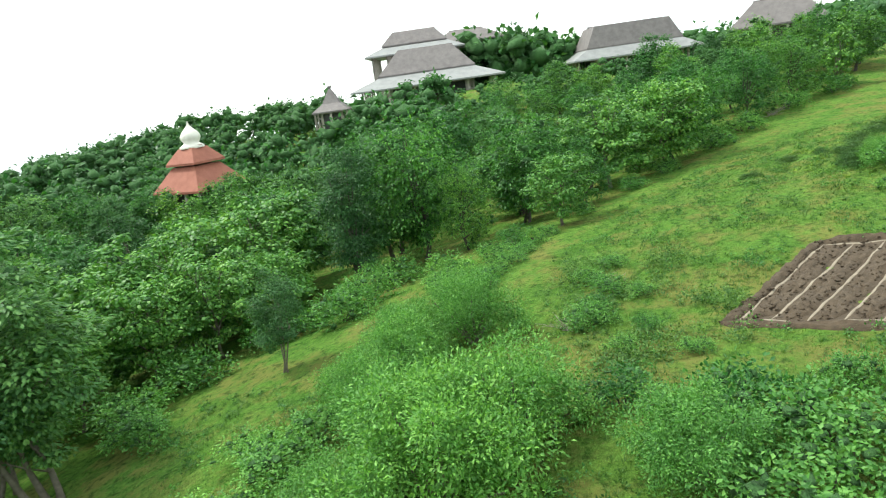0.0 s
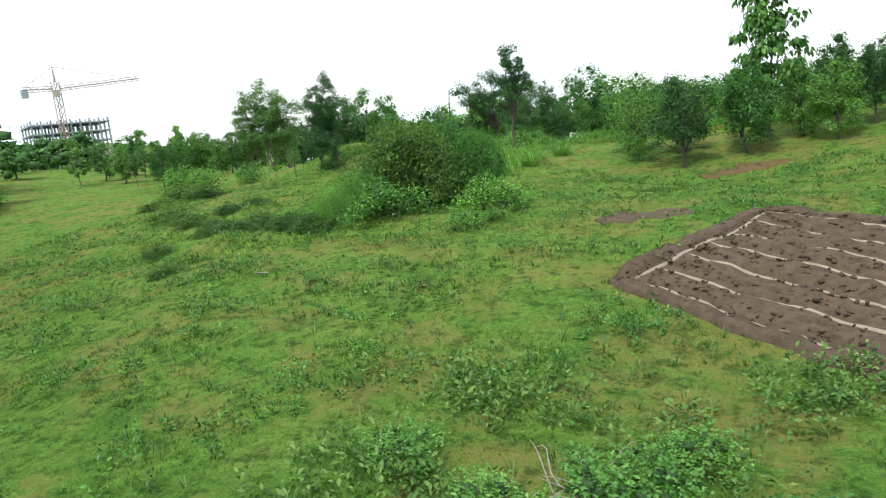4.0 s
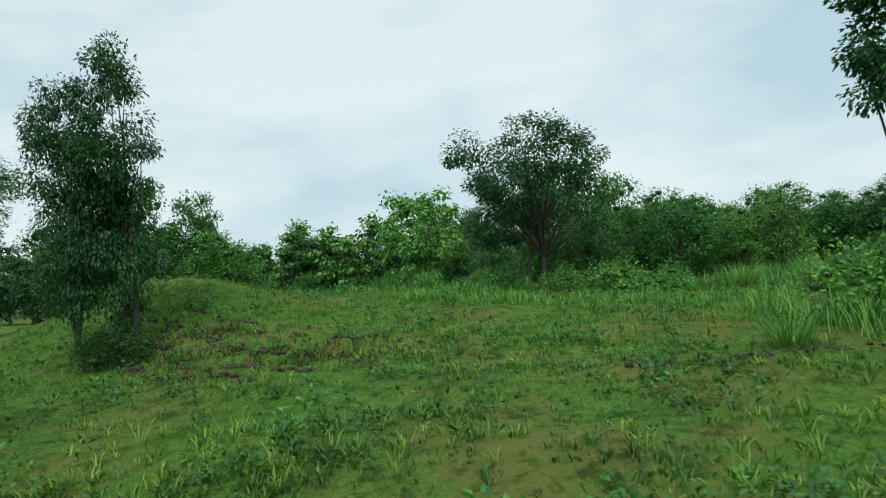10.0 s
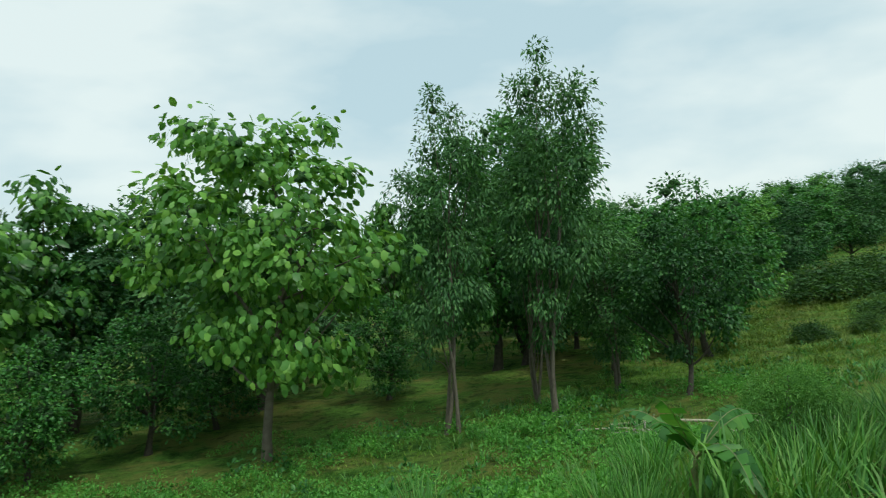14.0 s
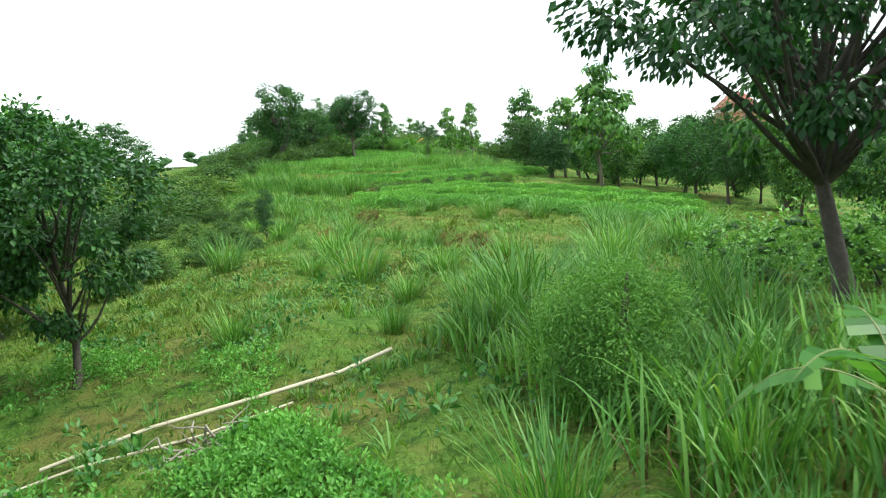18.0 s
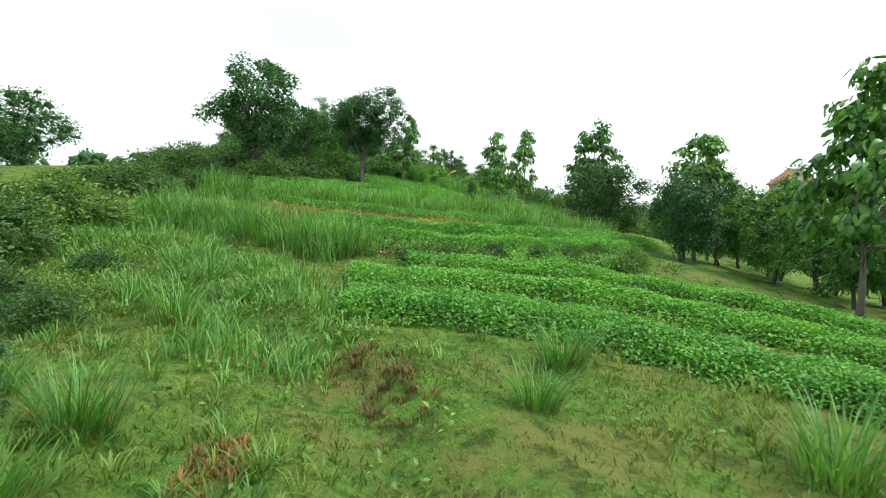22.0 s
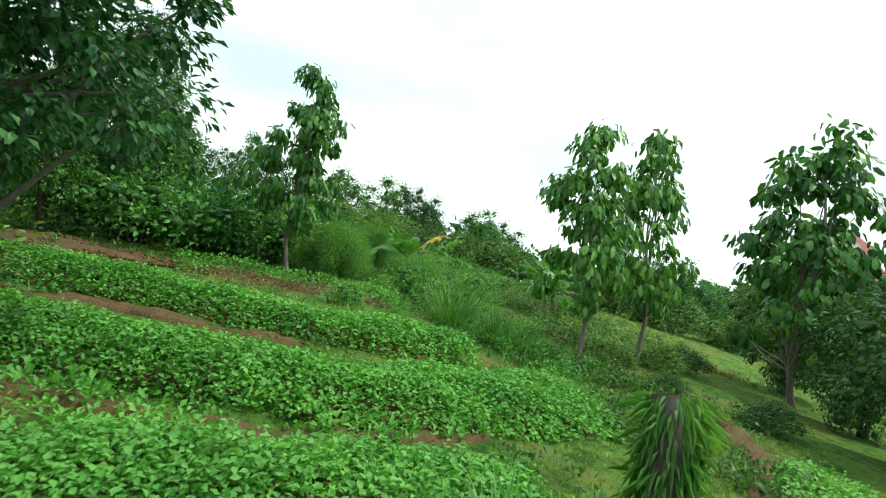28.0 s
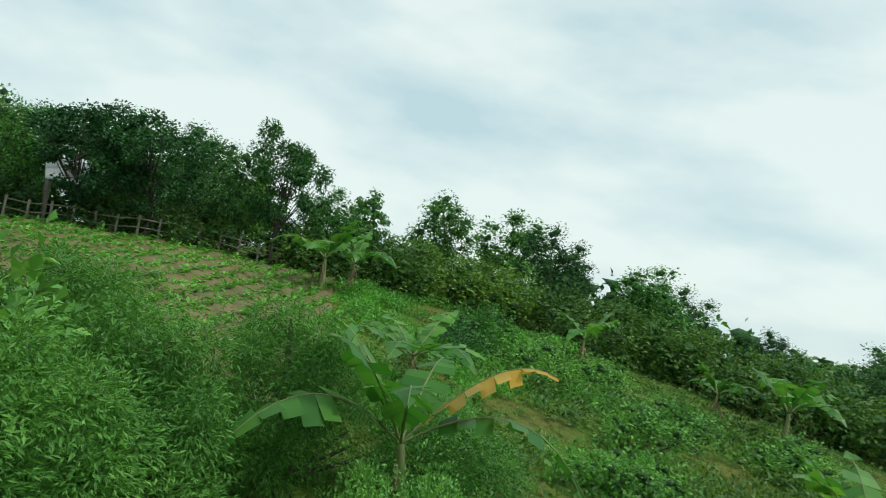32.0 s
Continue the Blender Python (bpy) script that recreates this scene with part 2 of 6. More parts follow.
# ---- the lie of the land: soft knolls thirty metres apart, then smaller banks
KNOLLS = (
    (-5.2, 1.2, 4.9, 3.4, 1.8, 1.3, 1.6),
    (-3.7, -1.2, 0.9, 1.4, 1.8, 2.1, 2.5),
    (-2.6, -2.9, -0.8, -0.0, 1.2, 1.2, 1.4),
    (-2.5, -3.2, -1.2, -0.4, 1.0, -0.6, -0.4),
    (-3.6, -1.2, 1.2, 0.5, 1.1, 0.8, 0.4),
    (-5.9, -1.0, 0.3, -0.5, 1.2, -0.1, -0.6),
    (-4.6, -1.2, -1.3, 0.1, 2.6, 0.8, 0.7),
    (-3.9, -0.5, 0.5, 0.5, 1.8, 3.1, 1.7),
    (-2.1, 0.3, 1.3, 0.9, 3.9, 3.5, -0.4),
    (2.2, 0.8, -0.0, 3.5, 4.3, 0.1, -0.5),
    (5.2, 2.2, -0.7, 0.8, 1.7, 1.3, 2.8),
)
BANKS = ((-10, 76, 8, 1.85), (-8, 92, 8, -0.6), (18, 42, 9, -1.89), (16, 9, 9, -1.27), (-33, 79, 12, 1.1),
         (-165, 10, 28, 5), (-150, -62, 34, 9), (-190, 215, 60, 26), (106, 93, 12, -2.2))

# grassy ridges and ditches: from, to, half width, rise
RIDGES = ((34, 77.6, 16, 75.2, 0.7, -0.4), (33, 76.3, 16, 73.6, 0.8, 0.3), (30, 80, 8, 80.6, 0.8, -0.3), (28, 78.9, 8, 79.2, 0.8, 0.25), (22, 83.4, 4, 83.6, 0.9, 0.3),
          (-17, 52, 2, 49, 0.8, -0.3), (-17, 50.6, 2, 47.6, 0.8, 0.25), (-18, 44, 0, 41.5, 0.7, -0.25), (-16, 36.5, -6, 32.5, 0.8, -0.4), (-22, 30, -7, 27, 0.9, 0.35), (-19, 73, -25.5, 88, 3.2, 2.0))


def lie(x, y):
    """The height of the ground at x and y, which may be arrays."""
    x, y = np.asarray(x, float), np.asarray(y, float)
    z = 0 * x
    for i, row in enumerate(KNOLLS):
        across = np.exp(-((x + 120 - 30 * i) ** 2) / 1352)
        for j, h in enumerate(row):
            z = z + h * across * np.exp(-((y + 60 - 30 * j) ** 2) / 1352)
    for bx, by, r, h in BANKS:
        z = z + h * np.exp(-((x - bx) ** 2 + (y - by) ** 2) / (2 * r * r))
    rough = np.sin(x * 1.3 + np.sin(y * 0.9)) * np.sin(y * 1.1 + 1.7 * np.sin(x * 0.6)) * 0.08 + np.sin(x * 2.9 + y * 0.7) * np.sin(y * 2.3 - x * 1.1) * 0.05
    terraces = 0.16 * np.sin(1.25 * (x * 0.35 + y * 0.94)) * np.exp(-((x + 4) ** 2 + (y - 42) ** 2) / 700)
    for x1, y1, x2, y2, r, h in RIDGES:
        s = np.clip(((x - x1) * (x2 - x1) + (y - y1) * (y2 - y1)) / ((x2 - x1) ** 2 + (y2 - y1) ** 2), 0, 1)
        z = z + h * np.exp(-((x - x1 - s * (x2 - x1)) ** 2 + (y - y1 - s * (y2 - y1)) ** 2) / (2 * r * r))
    away = np.maximum(np.hypot(x - 20, y - 40) - 170, 0)
    return z + rough + terraces - 0.055 * away


# ---- mesh helpers
def mesh_of(name, verts, faces, mat, smooth=False):
    me = bpy.data.meshes.new(name)
    verts = np.asarray(verts, np.float32).reshape(-1, 3)
    faces = np.asarray(faces, np.int32)
    k = faces.shape[1]
    me.vertices.add(len(verts))
    me.vertices.foreach_set("co", verts.ravel())
    me.loops.add(faces.size)
    me.loops.foreach_set("vertex_index", faces.ravel())
    me.polygons.add(len(faces))
    me.polygons.foreach_set("loop_start", np.arange(0, faces.size, k, dtype=np.int32))
    me.polygons.foreach_set("loop_total", np.full(len(faces), k, np.int32))
    if smooth:
        me.polygons.foreach_set("use_smooth", np.ones(len(faces), bool))
    me.materials.append(mat)
    me.update(calc_edges=True)
    return me


def part_of(name, me, parent, label=""):
    ob = new(name, me)
    ob.parent = parent
    return tagged(ob, label) if label else ob


def part(name, bm, mat, parent, label=""):
    me = bpy.data.meshes.new(name)
    bm.to_mesh(me)
    bm.free()
    me.materials.append(mat)
    return part_of(name, me, parent, label)


def thing(name, label, category, group="", kind="", at=None):
    ob = new(name)
    if at is not None:
        ob.matrix_basis = at
    return tagged(ob, label, category, group, kind)


def unit(v):
    return v / np.maximum(np.linalg.norm(v, axis=-1, keepdims=True), 1e-9)


def leaf_mesh(name, at, way, face, length, width, mat, bend=0.0):
    """Many leaves: each a folded blade of four triangles from its stalk at 'at' along 'way', its upper side towards 'face'."""
    n = len(at)
    way = unit(way)
    side = unit(np.cross(way, face))
    up = np.cross(side, way)
    L, W = np.broadcast_to(length, n)[:, None], np.broadcast_to(width, n)[:, None]
    mid = at + 0.5 * L * way
    tip = at + L * way - bend * L * up
    v = np.stack([at, mid + 0.5 * W * side + 0.14 * W * up, tip, mid - 0.5 * W * side + 0.14 * W * up], 1)
    k = 4 * np.arange(n)[:, None]
    f = np.concatenate([k + [0, 1, 2], k + [0, 2, 3]], 0)
    return mesh_of(name, v, f, mat)


def broad_leaf_mesh(name, at, way, face, length, width, mat, bend=0.3):
    """Large leaves: two halves along a drooping midrib, eight triangles each."""
    n = len(at)
    way = unit(way)
    side = unit(np.cross(way, face))
    up = np.cross(side, way)
    L, W = np.broadcast_to(length, n)[:, None], np.broadcast_to(width, n)[:, None]

    def rib(s):
        return at + s * L * way - bend * s * s * L * up

    v = np.stack([at, rib(0.35), rib(0.7), rib(1.0),
                  rib(0.3) + 0.5 * W * side + 0.02 * W * up, rib(0.75) + 0.42 * W * side - 0.1 * W * up,
                  rib(0.3) - 0.5 * W * side + 0.02 * W * up, rib(0.75) - 0.42 * W * side - 0.1 * W * up], 1)
    k = 8 * np.arange(n)[:, None]
    f = np.concatenate([k + t for t in ([0, 4, 1], [4, 5, 1], [5, 2, 1], [5, 3, 2], [0, 1, 6], [6, 1, 7], [7, 1, 2], [7, 2, 3])], 0)
    return mesh_of(name, v, f, mat)


def blade_mesh(name, at, lean, height, width, mat, arch=0.5):
    """Grass or cane blades, each of three bending segments, from the ground at 'at' leaning along 'lean'."""
    n = len(at)
    H, W = np.broadcast_to(height, n)[:, None], np.broadcast_to(width, n)[:, None]
    lean = np.concatenate([lean[:, :2], np.zeros((n, 1))], 1)
    side = unit(np.cross(lean, [0, 0, 1.0]))
    A = np.broadcast_to(arch, n)[:, None]

    def spine(s):
        return at + np.array([0, 0, 1.0]) * H * (s - 0.45 * A * s ** 3) + lean * H * (0.25 * s + A * 0.75 * s * s)

    v = np.stack([at - W * 0.5 * side, at + W * 0.5 * side, spine(0.45) - W * 0.5 * side, spine(0.45) + W * 0.5 * side,
                  spine(0.8) - W * 0.33 * side, spine(0.8) + W * 0.33 * side, spine(1.0)], 1)
    k = 7 * np.arange(n)[:, None]
    f = np.concatenate([k + t for t in ([0, 1, 3], [0, 3, 2], [2, 3, 5], [2, 5, 4], [4, 5, 6])], 0)
    return mesh_of(name, v, f, mat)


def tube(points, radii, sides=7):
    """A bent tapered tube: its verts and faces."""
    P, R = np.asarray(points, float), np.asarray(radii, float)
    along = unit(np.gradient(P, axis=0))
    ref = np.where(np.abs(along[:, 2:3]) > 0.9, [[1.0, 0, 0]], [[0, 0, 1.0]])
    a = unit(np.cross(along, ref))
    b = np.cross(along, a)
    ang = np.arange(sides) * 2 * np.pi / sides
    v = P[:, None] + R[:, None, None] * (np.cos(ang)[None, :, None] * a[:, None] + np.sin(ang)[None, :, None] * b[:, None])
    i, j = np.meshgrid(np.arange(len(P) - 1), np.arange(sides), indexing="ij")
    j2 = (j + 1) % sides
    f = np.stack([i * sides + j, i * sides + j2, (i + 1) * sides + j2, (i + 1) * sides + j], -1).reshape(-1, 4)
    return v.reshape(-1, 3), f


def bent(a, b, rng, bow, n=6):
    s = np.linspace(0, 1, n)[:, None]
    off = rng.normal(0, bow, (2, 3))
    return np.asarray(a) * (1 - s) + np.asarray(b) * s + np.sin(np.pi * s) * off[0] + np.sin(2 * np.pi * s) * off[1] * 0.5


def ball(rng, n):
    return unit(rng.normal(size=(n, 3))) * rng.random((n, 1)) ** (1 / 3)


def lump_mesh(name, centres, radii, rng, mat=FOLIAGE_SHADE):
    """Uneven lumps, twenty triangles each, added to fill a crown behind its outer leaves, where their dark green stands
    in for shade.
    """
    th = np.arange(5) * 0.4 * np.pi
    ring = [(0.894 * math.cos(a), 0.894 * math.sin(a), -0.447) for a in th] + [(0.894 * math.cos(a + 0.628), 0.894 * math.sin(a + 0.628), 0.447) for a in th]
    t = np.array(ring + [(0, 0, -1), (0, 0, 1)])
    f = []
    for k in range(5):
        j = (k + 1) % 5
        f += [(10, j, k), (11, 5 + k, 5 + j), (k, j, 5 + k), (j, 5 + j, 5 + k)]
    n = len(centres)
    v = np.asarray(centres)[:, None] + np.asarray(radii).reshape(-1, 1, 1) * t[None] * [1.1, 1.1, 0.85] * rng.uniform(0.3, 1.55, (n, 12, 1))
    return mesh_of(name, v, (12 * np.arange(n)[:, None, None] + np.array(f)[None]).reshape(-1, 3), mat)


# ---- plants: each kind is built once or a few times, then repeated
def grown_tree(name, label, seed, height, clear, spread, trunk_r, stems, clumps, per, leaf, mat, bark, shape="round", clump_r=0.75, droop=0.3, big=False, limbs=6, category="tree", core=0.42):
    """A tree with tapered stems, limbs that reach into the crown, and leaves in uneven clumps. height, clear: top and lowest leaves; spread: crown radius; leaf: length, width."""
    rng = np.random.default_rng(seed)
    root = thing(name, label, category)
    # crown clumps
    cl = []
    lobes = rng.normal(size=(5, 3))
    while len(cl) < clumps:
        p = ball(rng, 1)[0]
        h = (p[2] + 1) / 2
        if shape == "cone":
            w = 1.15 * (1 - h) ** 0.7 * min(1, h * 6 + 0.25) + 0.08
        elif shape == "column":
            w = 0.95 * min(1, h * 3 + 0.3) * min(1, (1 - h) * 3.5 + 0.2)
        elif shape == "umbrella":
            w = 0.35 + 0.85 * h if h < 0.8 else 1.03 * (1 - (h - 0.8) * 1.6)
        elif shape == "dome":
            w = 0.8 + 0.4 * h if h < 0.5 else math.sqrt(max(0.0, 1 - (2 * h - 1) ** 2)) * 1.02
        else:
            w = math.sqrt(max(0.0, 1 - (2 * h - 1) ** 2)) * 1.05
        r = rng.random() ** 0.4 * w
        t = rng.random() * 2 * np.pi
        r *= 0.76 + 0.26 * math.sin(2.0 * t + lobes[0, 0] * 3) * math.sin(5 * h + lobes[1, 1] * 3) + 0.12 * math.sin(5 * t + lobes[2, 0])
        cl.append((r * math.cos(t) * spread, r * math.sin(t) * spread, clear + h * (height - clear)))
    cl = np.array(cl)
    gap = np.sort(np.linalg.norm(cl[:, None] - cl[None], axis=-1) + 99 * np.eye(len(cl)), 1)[:, :3].mean(1)
    far_off = gap > 1.4 * np.median(gap)
    cl[far_off] = 0.68 * cl[far_off] + 0.32 * cl.mean(0)
    # stems
    for k in range(stems):
        top = cl[rng.integers(len(cl))] * [0.3, 0.3, 0] + [0, 0, clear + (height - clear) * rng.uniform(0.55, 0.8)]
        foot = np.array([rng.normal(0, 0.22), rng.normal(0, 0.22), -0.35]) if stems > 1 else np.array([0, 0, -0.35])
        pts = bent(foot, top, rng, 0.10 + 0.02 * height, 9)
        rad = trunk_r * (1 - 0.8 * np.linspace(0, 1, 9)) * (1 + 0.5 * np.exp(-np.linspace(0, 1, 9) * 16))
        part_of("trunk", mesh_of("trunk", *tube(pts, rad, 8), bark, True), root)
    apart = np.linalg.norm(cl[:, None] - cl[None], axis=-1) + 99 * np.eye(len(cl))
    lonely = np.argsort(-np.sort(apart, 1)[:, :3].mean(1))
    for k in range(limbs):
        c = cl[lonely[k // 2]] if k % 2 == 0 else cl[rng.integers(len(cl))]
        s = rng.uniform(0.35, 0.75)
        pts_from = pts[int(s * 8)]
        if c[2] < pts_from[2]:
            pts_from = pts[max(2, int(s * 4))]
        part_of("limb", mesh_of("limb", *tube(bent(pts_from, c, rng, 0.12, 6), trunk_r * np.linspace(0.42, 0.1, 6), 5), bark, True), root)
    # leaves
    n = clumps * per
    centre = np.repeat(cl, per, 0)
    size = np.repeat(rng.uniform(0.6, 1.25, clumps) * clump_r, per)[:, None]
    off = unit(rng.normal(size=(n, 3))) * (0.35 + 0.63 * rng.random((n, 1))) * size * [1.15, 1.15, 0.85]
    at = centre + off
    # solid lumps added within the clumps, coloured as the crown's inner shade
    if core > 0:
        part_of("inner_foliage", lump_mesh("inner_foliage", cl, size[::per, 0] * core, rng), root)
    axis = np.array([0, 0, clear + 0.45 * (height - clear)])
    way = unit(off) * 0.8 + unit(at - axis) * 0.5 + rng.normal(0, 0.45, (n, 3)) + [0, 0, -droop * 1.6]
    face = np.tile([0, 0, 1.0], (n, 1)) + unit(off) * 0.6 + rng.normal(0, 0.55, (n, 3))
    ls = rng.uniform(0.65, 1.2, n)
    make = broad_leaf_mesh if big else leaf_mesh
    part_of("crown", make("crown", at, way, face, leaf[0] * ls, leaf[1] * ls, mat, 0.5 if big else 0.12), root)
    return root


def shrub(name, label, seed, height, spread, clumps, per, leaf, mat, bark=BARK_DARK, droop=0.1, category="bush", stems=4, core=0.24):
    """A leafy mound with stems in it."""
    rng = np.random.default_rng(seed)
    root = thing(name, label, category)
    t, u = rng.random(clumps) * 2 * np.pi, rng.random(clumps)
    r = u ** 0.5 * spread * (0.8 + 0.25 * np.sin(3 * t + seed))
    h = height * (0.12 + 0.88 * rng.random(clumps) ** 0.7) * (1 - 0.65 * (r / spread) ** 2.4) + 0.05
    cl = np.stack([r * np.cos(t), r * np.sin(t), h * 0.85], 1)
    for k in range(stems):
        c = cl[rng.integers(clumps)]
        part_of("stem", mesh_of("stem", *tube(bent((c[0] * 0.1, c[1] * 0.1, -0.2), c, rng, 0.08, 5), np.linspace(0.035, 0.012, 5) * max(1, height / 1.5), 5), bark, True), root)
    n = clumps * per
    size = np.repeat(rng.uniform(0.6, 1.3, clumps), per)[:, None] * min(0.95, 0.24 * spread + 0.1)
    off = unit(rng.normal(size=(n, 3))) * (0.4 + 0.7 * rng.random((n, 1))) * size
    at = np.repeat(cl, per, 0) + off
    # added lumps carry the bush's inner shade in their colour
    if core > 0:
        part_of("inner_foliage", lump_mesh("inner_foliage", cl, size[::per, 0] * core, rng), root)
    at[:, 2] = np.maximum(at[:, 2], 0.03)
    way = unit(off) + rng.normal(0, 0.4, (n, 3)) + [0, 0, 0.25 - droop]
    face = np.tile([0, 0, 1.0], (n, 1)) + unit(off) * 0.5 + rng.normal(0, 0.6, (n, 3))
    ls = rng.uniform(0.6, 1.25, n)
    part_of("foliage", leaf_mesh("foliage", at, way, face, leaf[0] * ls, leaf[1] * ls, mat, 0.15), root)
    return root


def grass_clump(name, label, seed, height, spread, blades, mat, width=0.03, category="grass clump", dry=0.0):
    rng = np.random.default_rng(seed)
    root = thing(name, label, category)
    t, r = rng.random(blades) * 2 * np.pi, rng.random(blades) ** 0.7 * spread
    at = np.stack([r * np.cos(t), r * np.sin(t), np.full(blades, -0.05)], 1)
    lean = np.stack([np.cos(t), np.sin(t), 0 * t], 1) + rng.normal(0, 0.6, (blades, 3))
    h = height * rng.uniform(0.5, 1.1, blades)
    k = int(blades * (1 - dry))
    part_of("tuft", blade_mesh("tuft", at[:k], unit(lean[:k]), h[:k], width, mat, rng.uniform(0.1, 0.6, k)), root)
    if k < blades:
        part_of("dry_tuft", blade_mesh("dry_tuft", at[k:], unit(lean[k:]), h[k:] * 0.6, width, LEAF_DRY, rng.uniform(0.6, 1.2, blades - k)), root, "withered brown blades")
    return root


def banana_plant(seed, height, count, gold=False, label="banana plant with long torn drooping leaves"):
    rng = np.random.default_rng(seed)
    root = thing("banana_plant", label, "banana plant")
    top = np.array([rng.normal(0, 0.1), rng.normal(0, 0.1), height * 0.38])
    part_of("stem", mesh_of("stem", *tube(bent((0, 0, -0.2), top, rng, 0.04, 6), np.linspace(0.11, 0.055, 6), 9), plain_banana, True), root)
    for k in range(count):
        a = k * 2.4 + rng.normal(0, 0.35)
        L, W = height * rng.uniform(0.6, 0.85), height * rng.uniform(0.085, 0.125)
        out = rng.uniform(0.5, 1.0)
        d = np.array([math.cos(a), math.sin(a), 0])
        side = np.array([-math.sin(a), math.cos(a), 0])
        n = 12
        s = np.linspace(0, 1, n)
        rise = L * (math.sqrt(1 - 0.6 * out * out) * s - (0.1 + 0.75 * out ** 2) * s ** 2.6)
        rib = top + np.outer(s * L * out, d) + np.outer(rise, [0, 0, 1])
        w = W * np.sin(np.pi * np.clip((s - 0.14) / 0.86, 0, 1) ** 0.7) + 0.012
        verts, faces = [], []
        for sgn in (-1, 1):
            for i in range(n - 1):
                if rng.random() < 0.1 and i > 2:
                    continue
                b = len(verts)
                sag = w[i] * rng.uniform(-0.25, 0.7)
                verts += [rib[i], rib[i + 1], rib[i + 1] + sgn * w[i + 1] * side * 0.97 - [0, 0, sag], rib[i] + sgn * w[i] * side - [0, 0, sag]]
                faces.append([b, b + 1, b + 2, b + 3])
        leaf = part_of("leaf", mesh_of("leaf", verts, faces, LEAF_GOLD if gold and k == 1 else LEAF_BANANA), root, "yellowed leaf" if gold and k == 1 else "")
        part_of("midrib", mesh_of("midrib", *tube(rib, np.linspace(0.022, 0.005, n), 5), plain_banana, True), leaf)
    for k in range(3):
        a = rng.random() * 6.28
        rib = bent(top - [0, 0, 0.1], top + [0.35 * math.cos(a), 0.35 * math.sin(a), -height * 0.38], rng, 0.08, 6)
        part_of("dead_leaf", mesh_of("dead_leaf", *tube(rib, [0.015, 0.035, 0.045, 0.04, 0.025, 0.008], 5), dead_banana), root, "withered brown hanging leaf")
    return root


plain_banana = plain_material("banana_stem", (0.12, 0.17, 0.05), (0.26, 0.27, 0.11), 3, 0.6, 0.2)
dead_banana = plain_material("withered_banana_leaf", (0.16, 0.11, 0.06), (0.30, 0.22, 0.12), 6, 0.9, 0.5)

BUILT = {}
RNG = np.random.default_rng(11)


def plant(kind, x, y, size=None, turn=None, wide=1.0, label="", sink=0.0):
    """Sets a plant of that kind on the ground at x, y, grown or shrunk to the height size."""
    variants = BUILT[kind]
    fresh = [e for e in variants if not e[2]]
    entry = fresh[0] if fresh else variants[int(RNG.integers(len(variants)))]
    ob, own = entry[0], entry[1]
    s = (size or own) / own
    m = pose(x, y, float(lie(x, y)) - sink, 0, 0, RNG.uniform(0, 360) if turn is None else turn) @ Matrix.Diagonal((s * wide, s * wide, s, 1))
    if not entry[2]:
        entry[2] = True
        ob.matrix_basis = m
    else:
        ob = copy_thing(ob, m @ Matrix.Diagonal((*(1 / v for v in ob.scale), 1)))
    if label:
        tagged(ob, label)
    return ob


def kind_of(name, *built):
    """built: (thing, own height)"""
    built = list(built)
    BUILT[name] = [[ob, max(max(v[2] for v in part_ob.bound_box) for part_ob in ob.children), False] for ob, h in built]
    for ob, h in built:
        tagged(ob, group=name.replace("_", " ") + " growing on the hillside")


kind_of("teak", *((grown_tree("teak_tree", "young teak tree with large drooping green leaves", 20 + k, 7.5, 0.7, 2.2, 0.08, 1, 62, 46, (0.27, 0.125), LEAF_TEAK, BARK, "cone", 0.42, 0.95, True, 22, core=0.14), 7.5) for k in range(3)))
kind_of("pale_teak", *((grown_tree("teak_tree", "young teak tree with large light green leaves", 30 + k, 7.5, 0.7, 2.3, 0.08, 1, 90, 78, (0.165, 0.10), LEAF_YOUNG, BARK, "round", 0.48, 0.7, True, 18, core=0.2), 7.5) for k in range(2)))
kind_of("broad", *((grown_tree("broadleaf_tree", "broadleaf tree with a dense uneven dark green crown", 40 + k, 9.0, 0.4, 3.9, 0.19, 1, 115, 62, (0.24, 0.14), (LEAF_BROAD, LEAF_YOUNG, LEAF_BROAD)[k], BARK_DARK, "round", 0.8, 0.3, False, 10, core=0.28), 9.0) for k in range(3)))
kind_of("round", *((grown_tree("round_tree", "dense round dark green tree with leaves to the ground", 130 + k, 7.0, 0.3, 3.9, 0.16, 2, 120, 95, (0.20, 0.12), (LEAF_DARK, LEAF_SCRUB)[k], BARK_DARK, "dome", 0.75, 0.35, False, 8, core=0.25), 7.0) for k in range(2)))
kind_of("great", (grown_tree("spreading_tree", "large spreading tree with a heavy dark green crown", 48, 9.6, 2.3, 5.2, 0.16, 1, 92, 160, (0.20, 0.105), LEAF_DARK, BARK_DARK, "round", 0.74, 0.5, False, 46, core=0.12), 9.6))
kind_of("open", *((grown_tree("open_tree", "open crowned tree with leaf clumps on bare limbs", 60 + k, 8.5, 2.0, 3.7, 0.14, 1, 56, 190, (0.225, 0.135), LEAF_DARK, BARK_DARK, "round", 0.72, 0.3, False, 24, core=0.2), 8.5) for k in range(3)))
kind_of("fine", *((grown_tree("acacia_tree", "tall slender tree with fine grey-green leaves", 80 + k, 11.5, 1.8, 2.7, 0.085, 3, 100, 130, (0.20, 0.085), LEAF_FINE, BARK, "column", 0.66, 0.5, False, 14, core=0.2), 11.5) for k in range(3)))
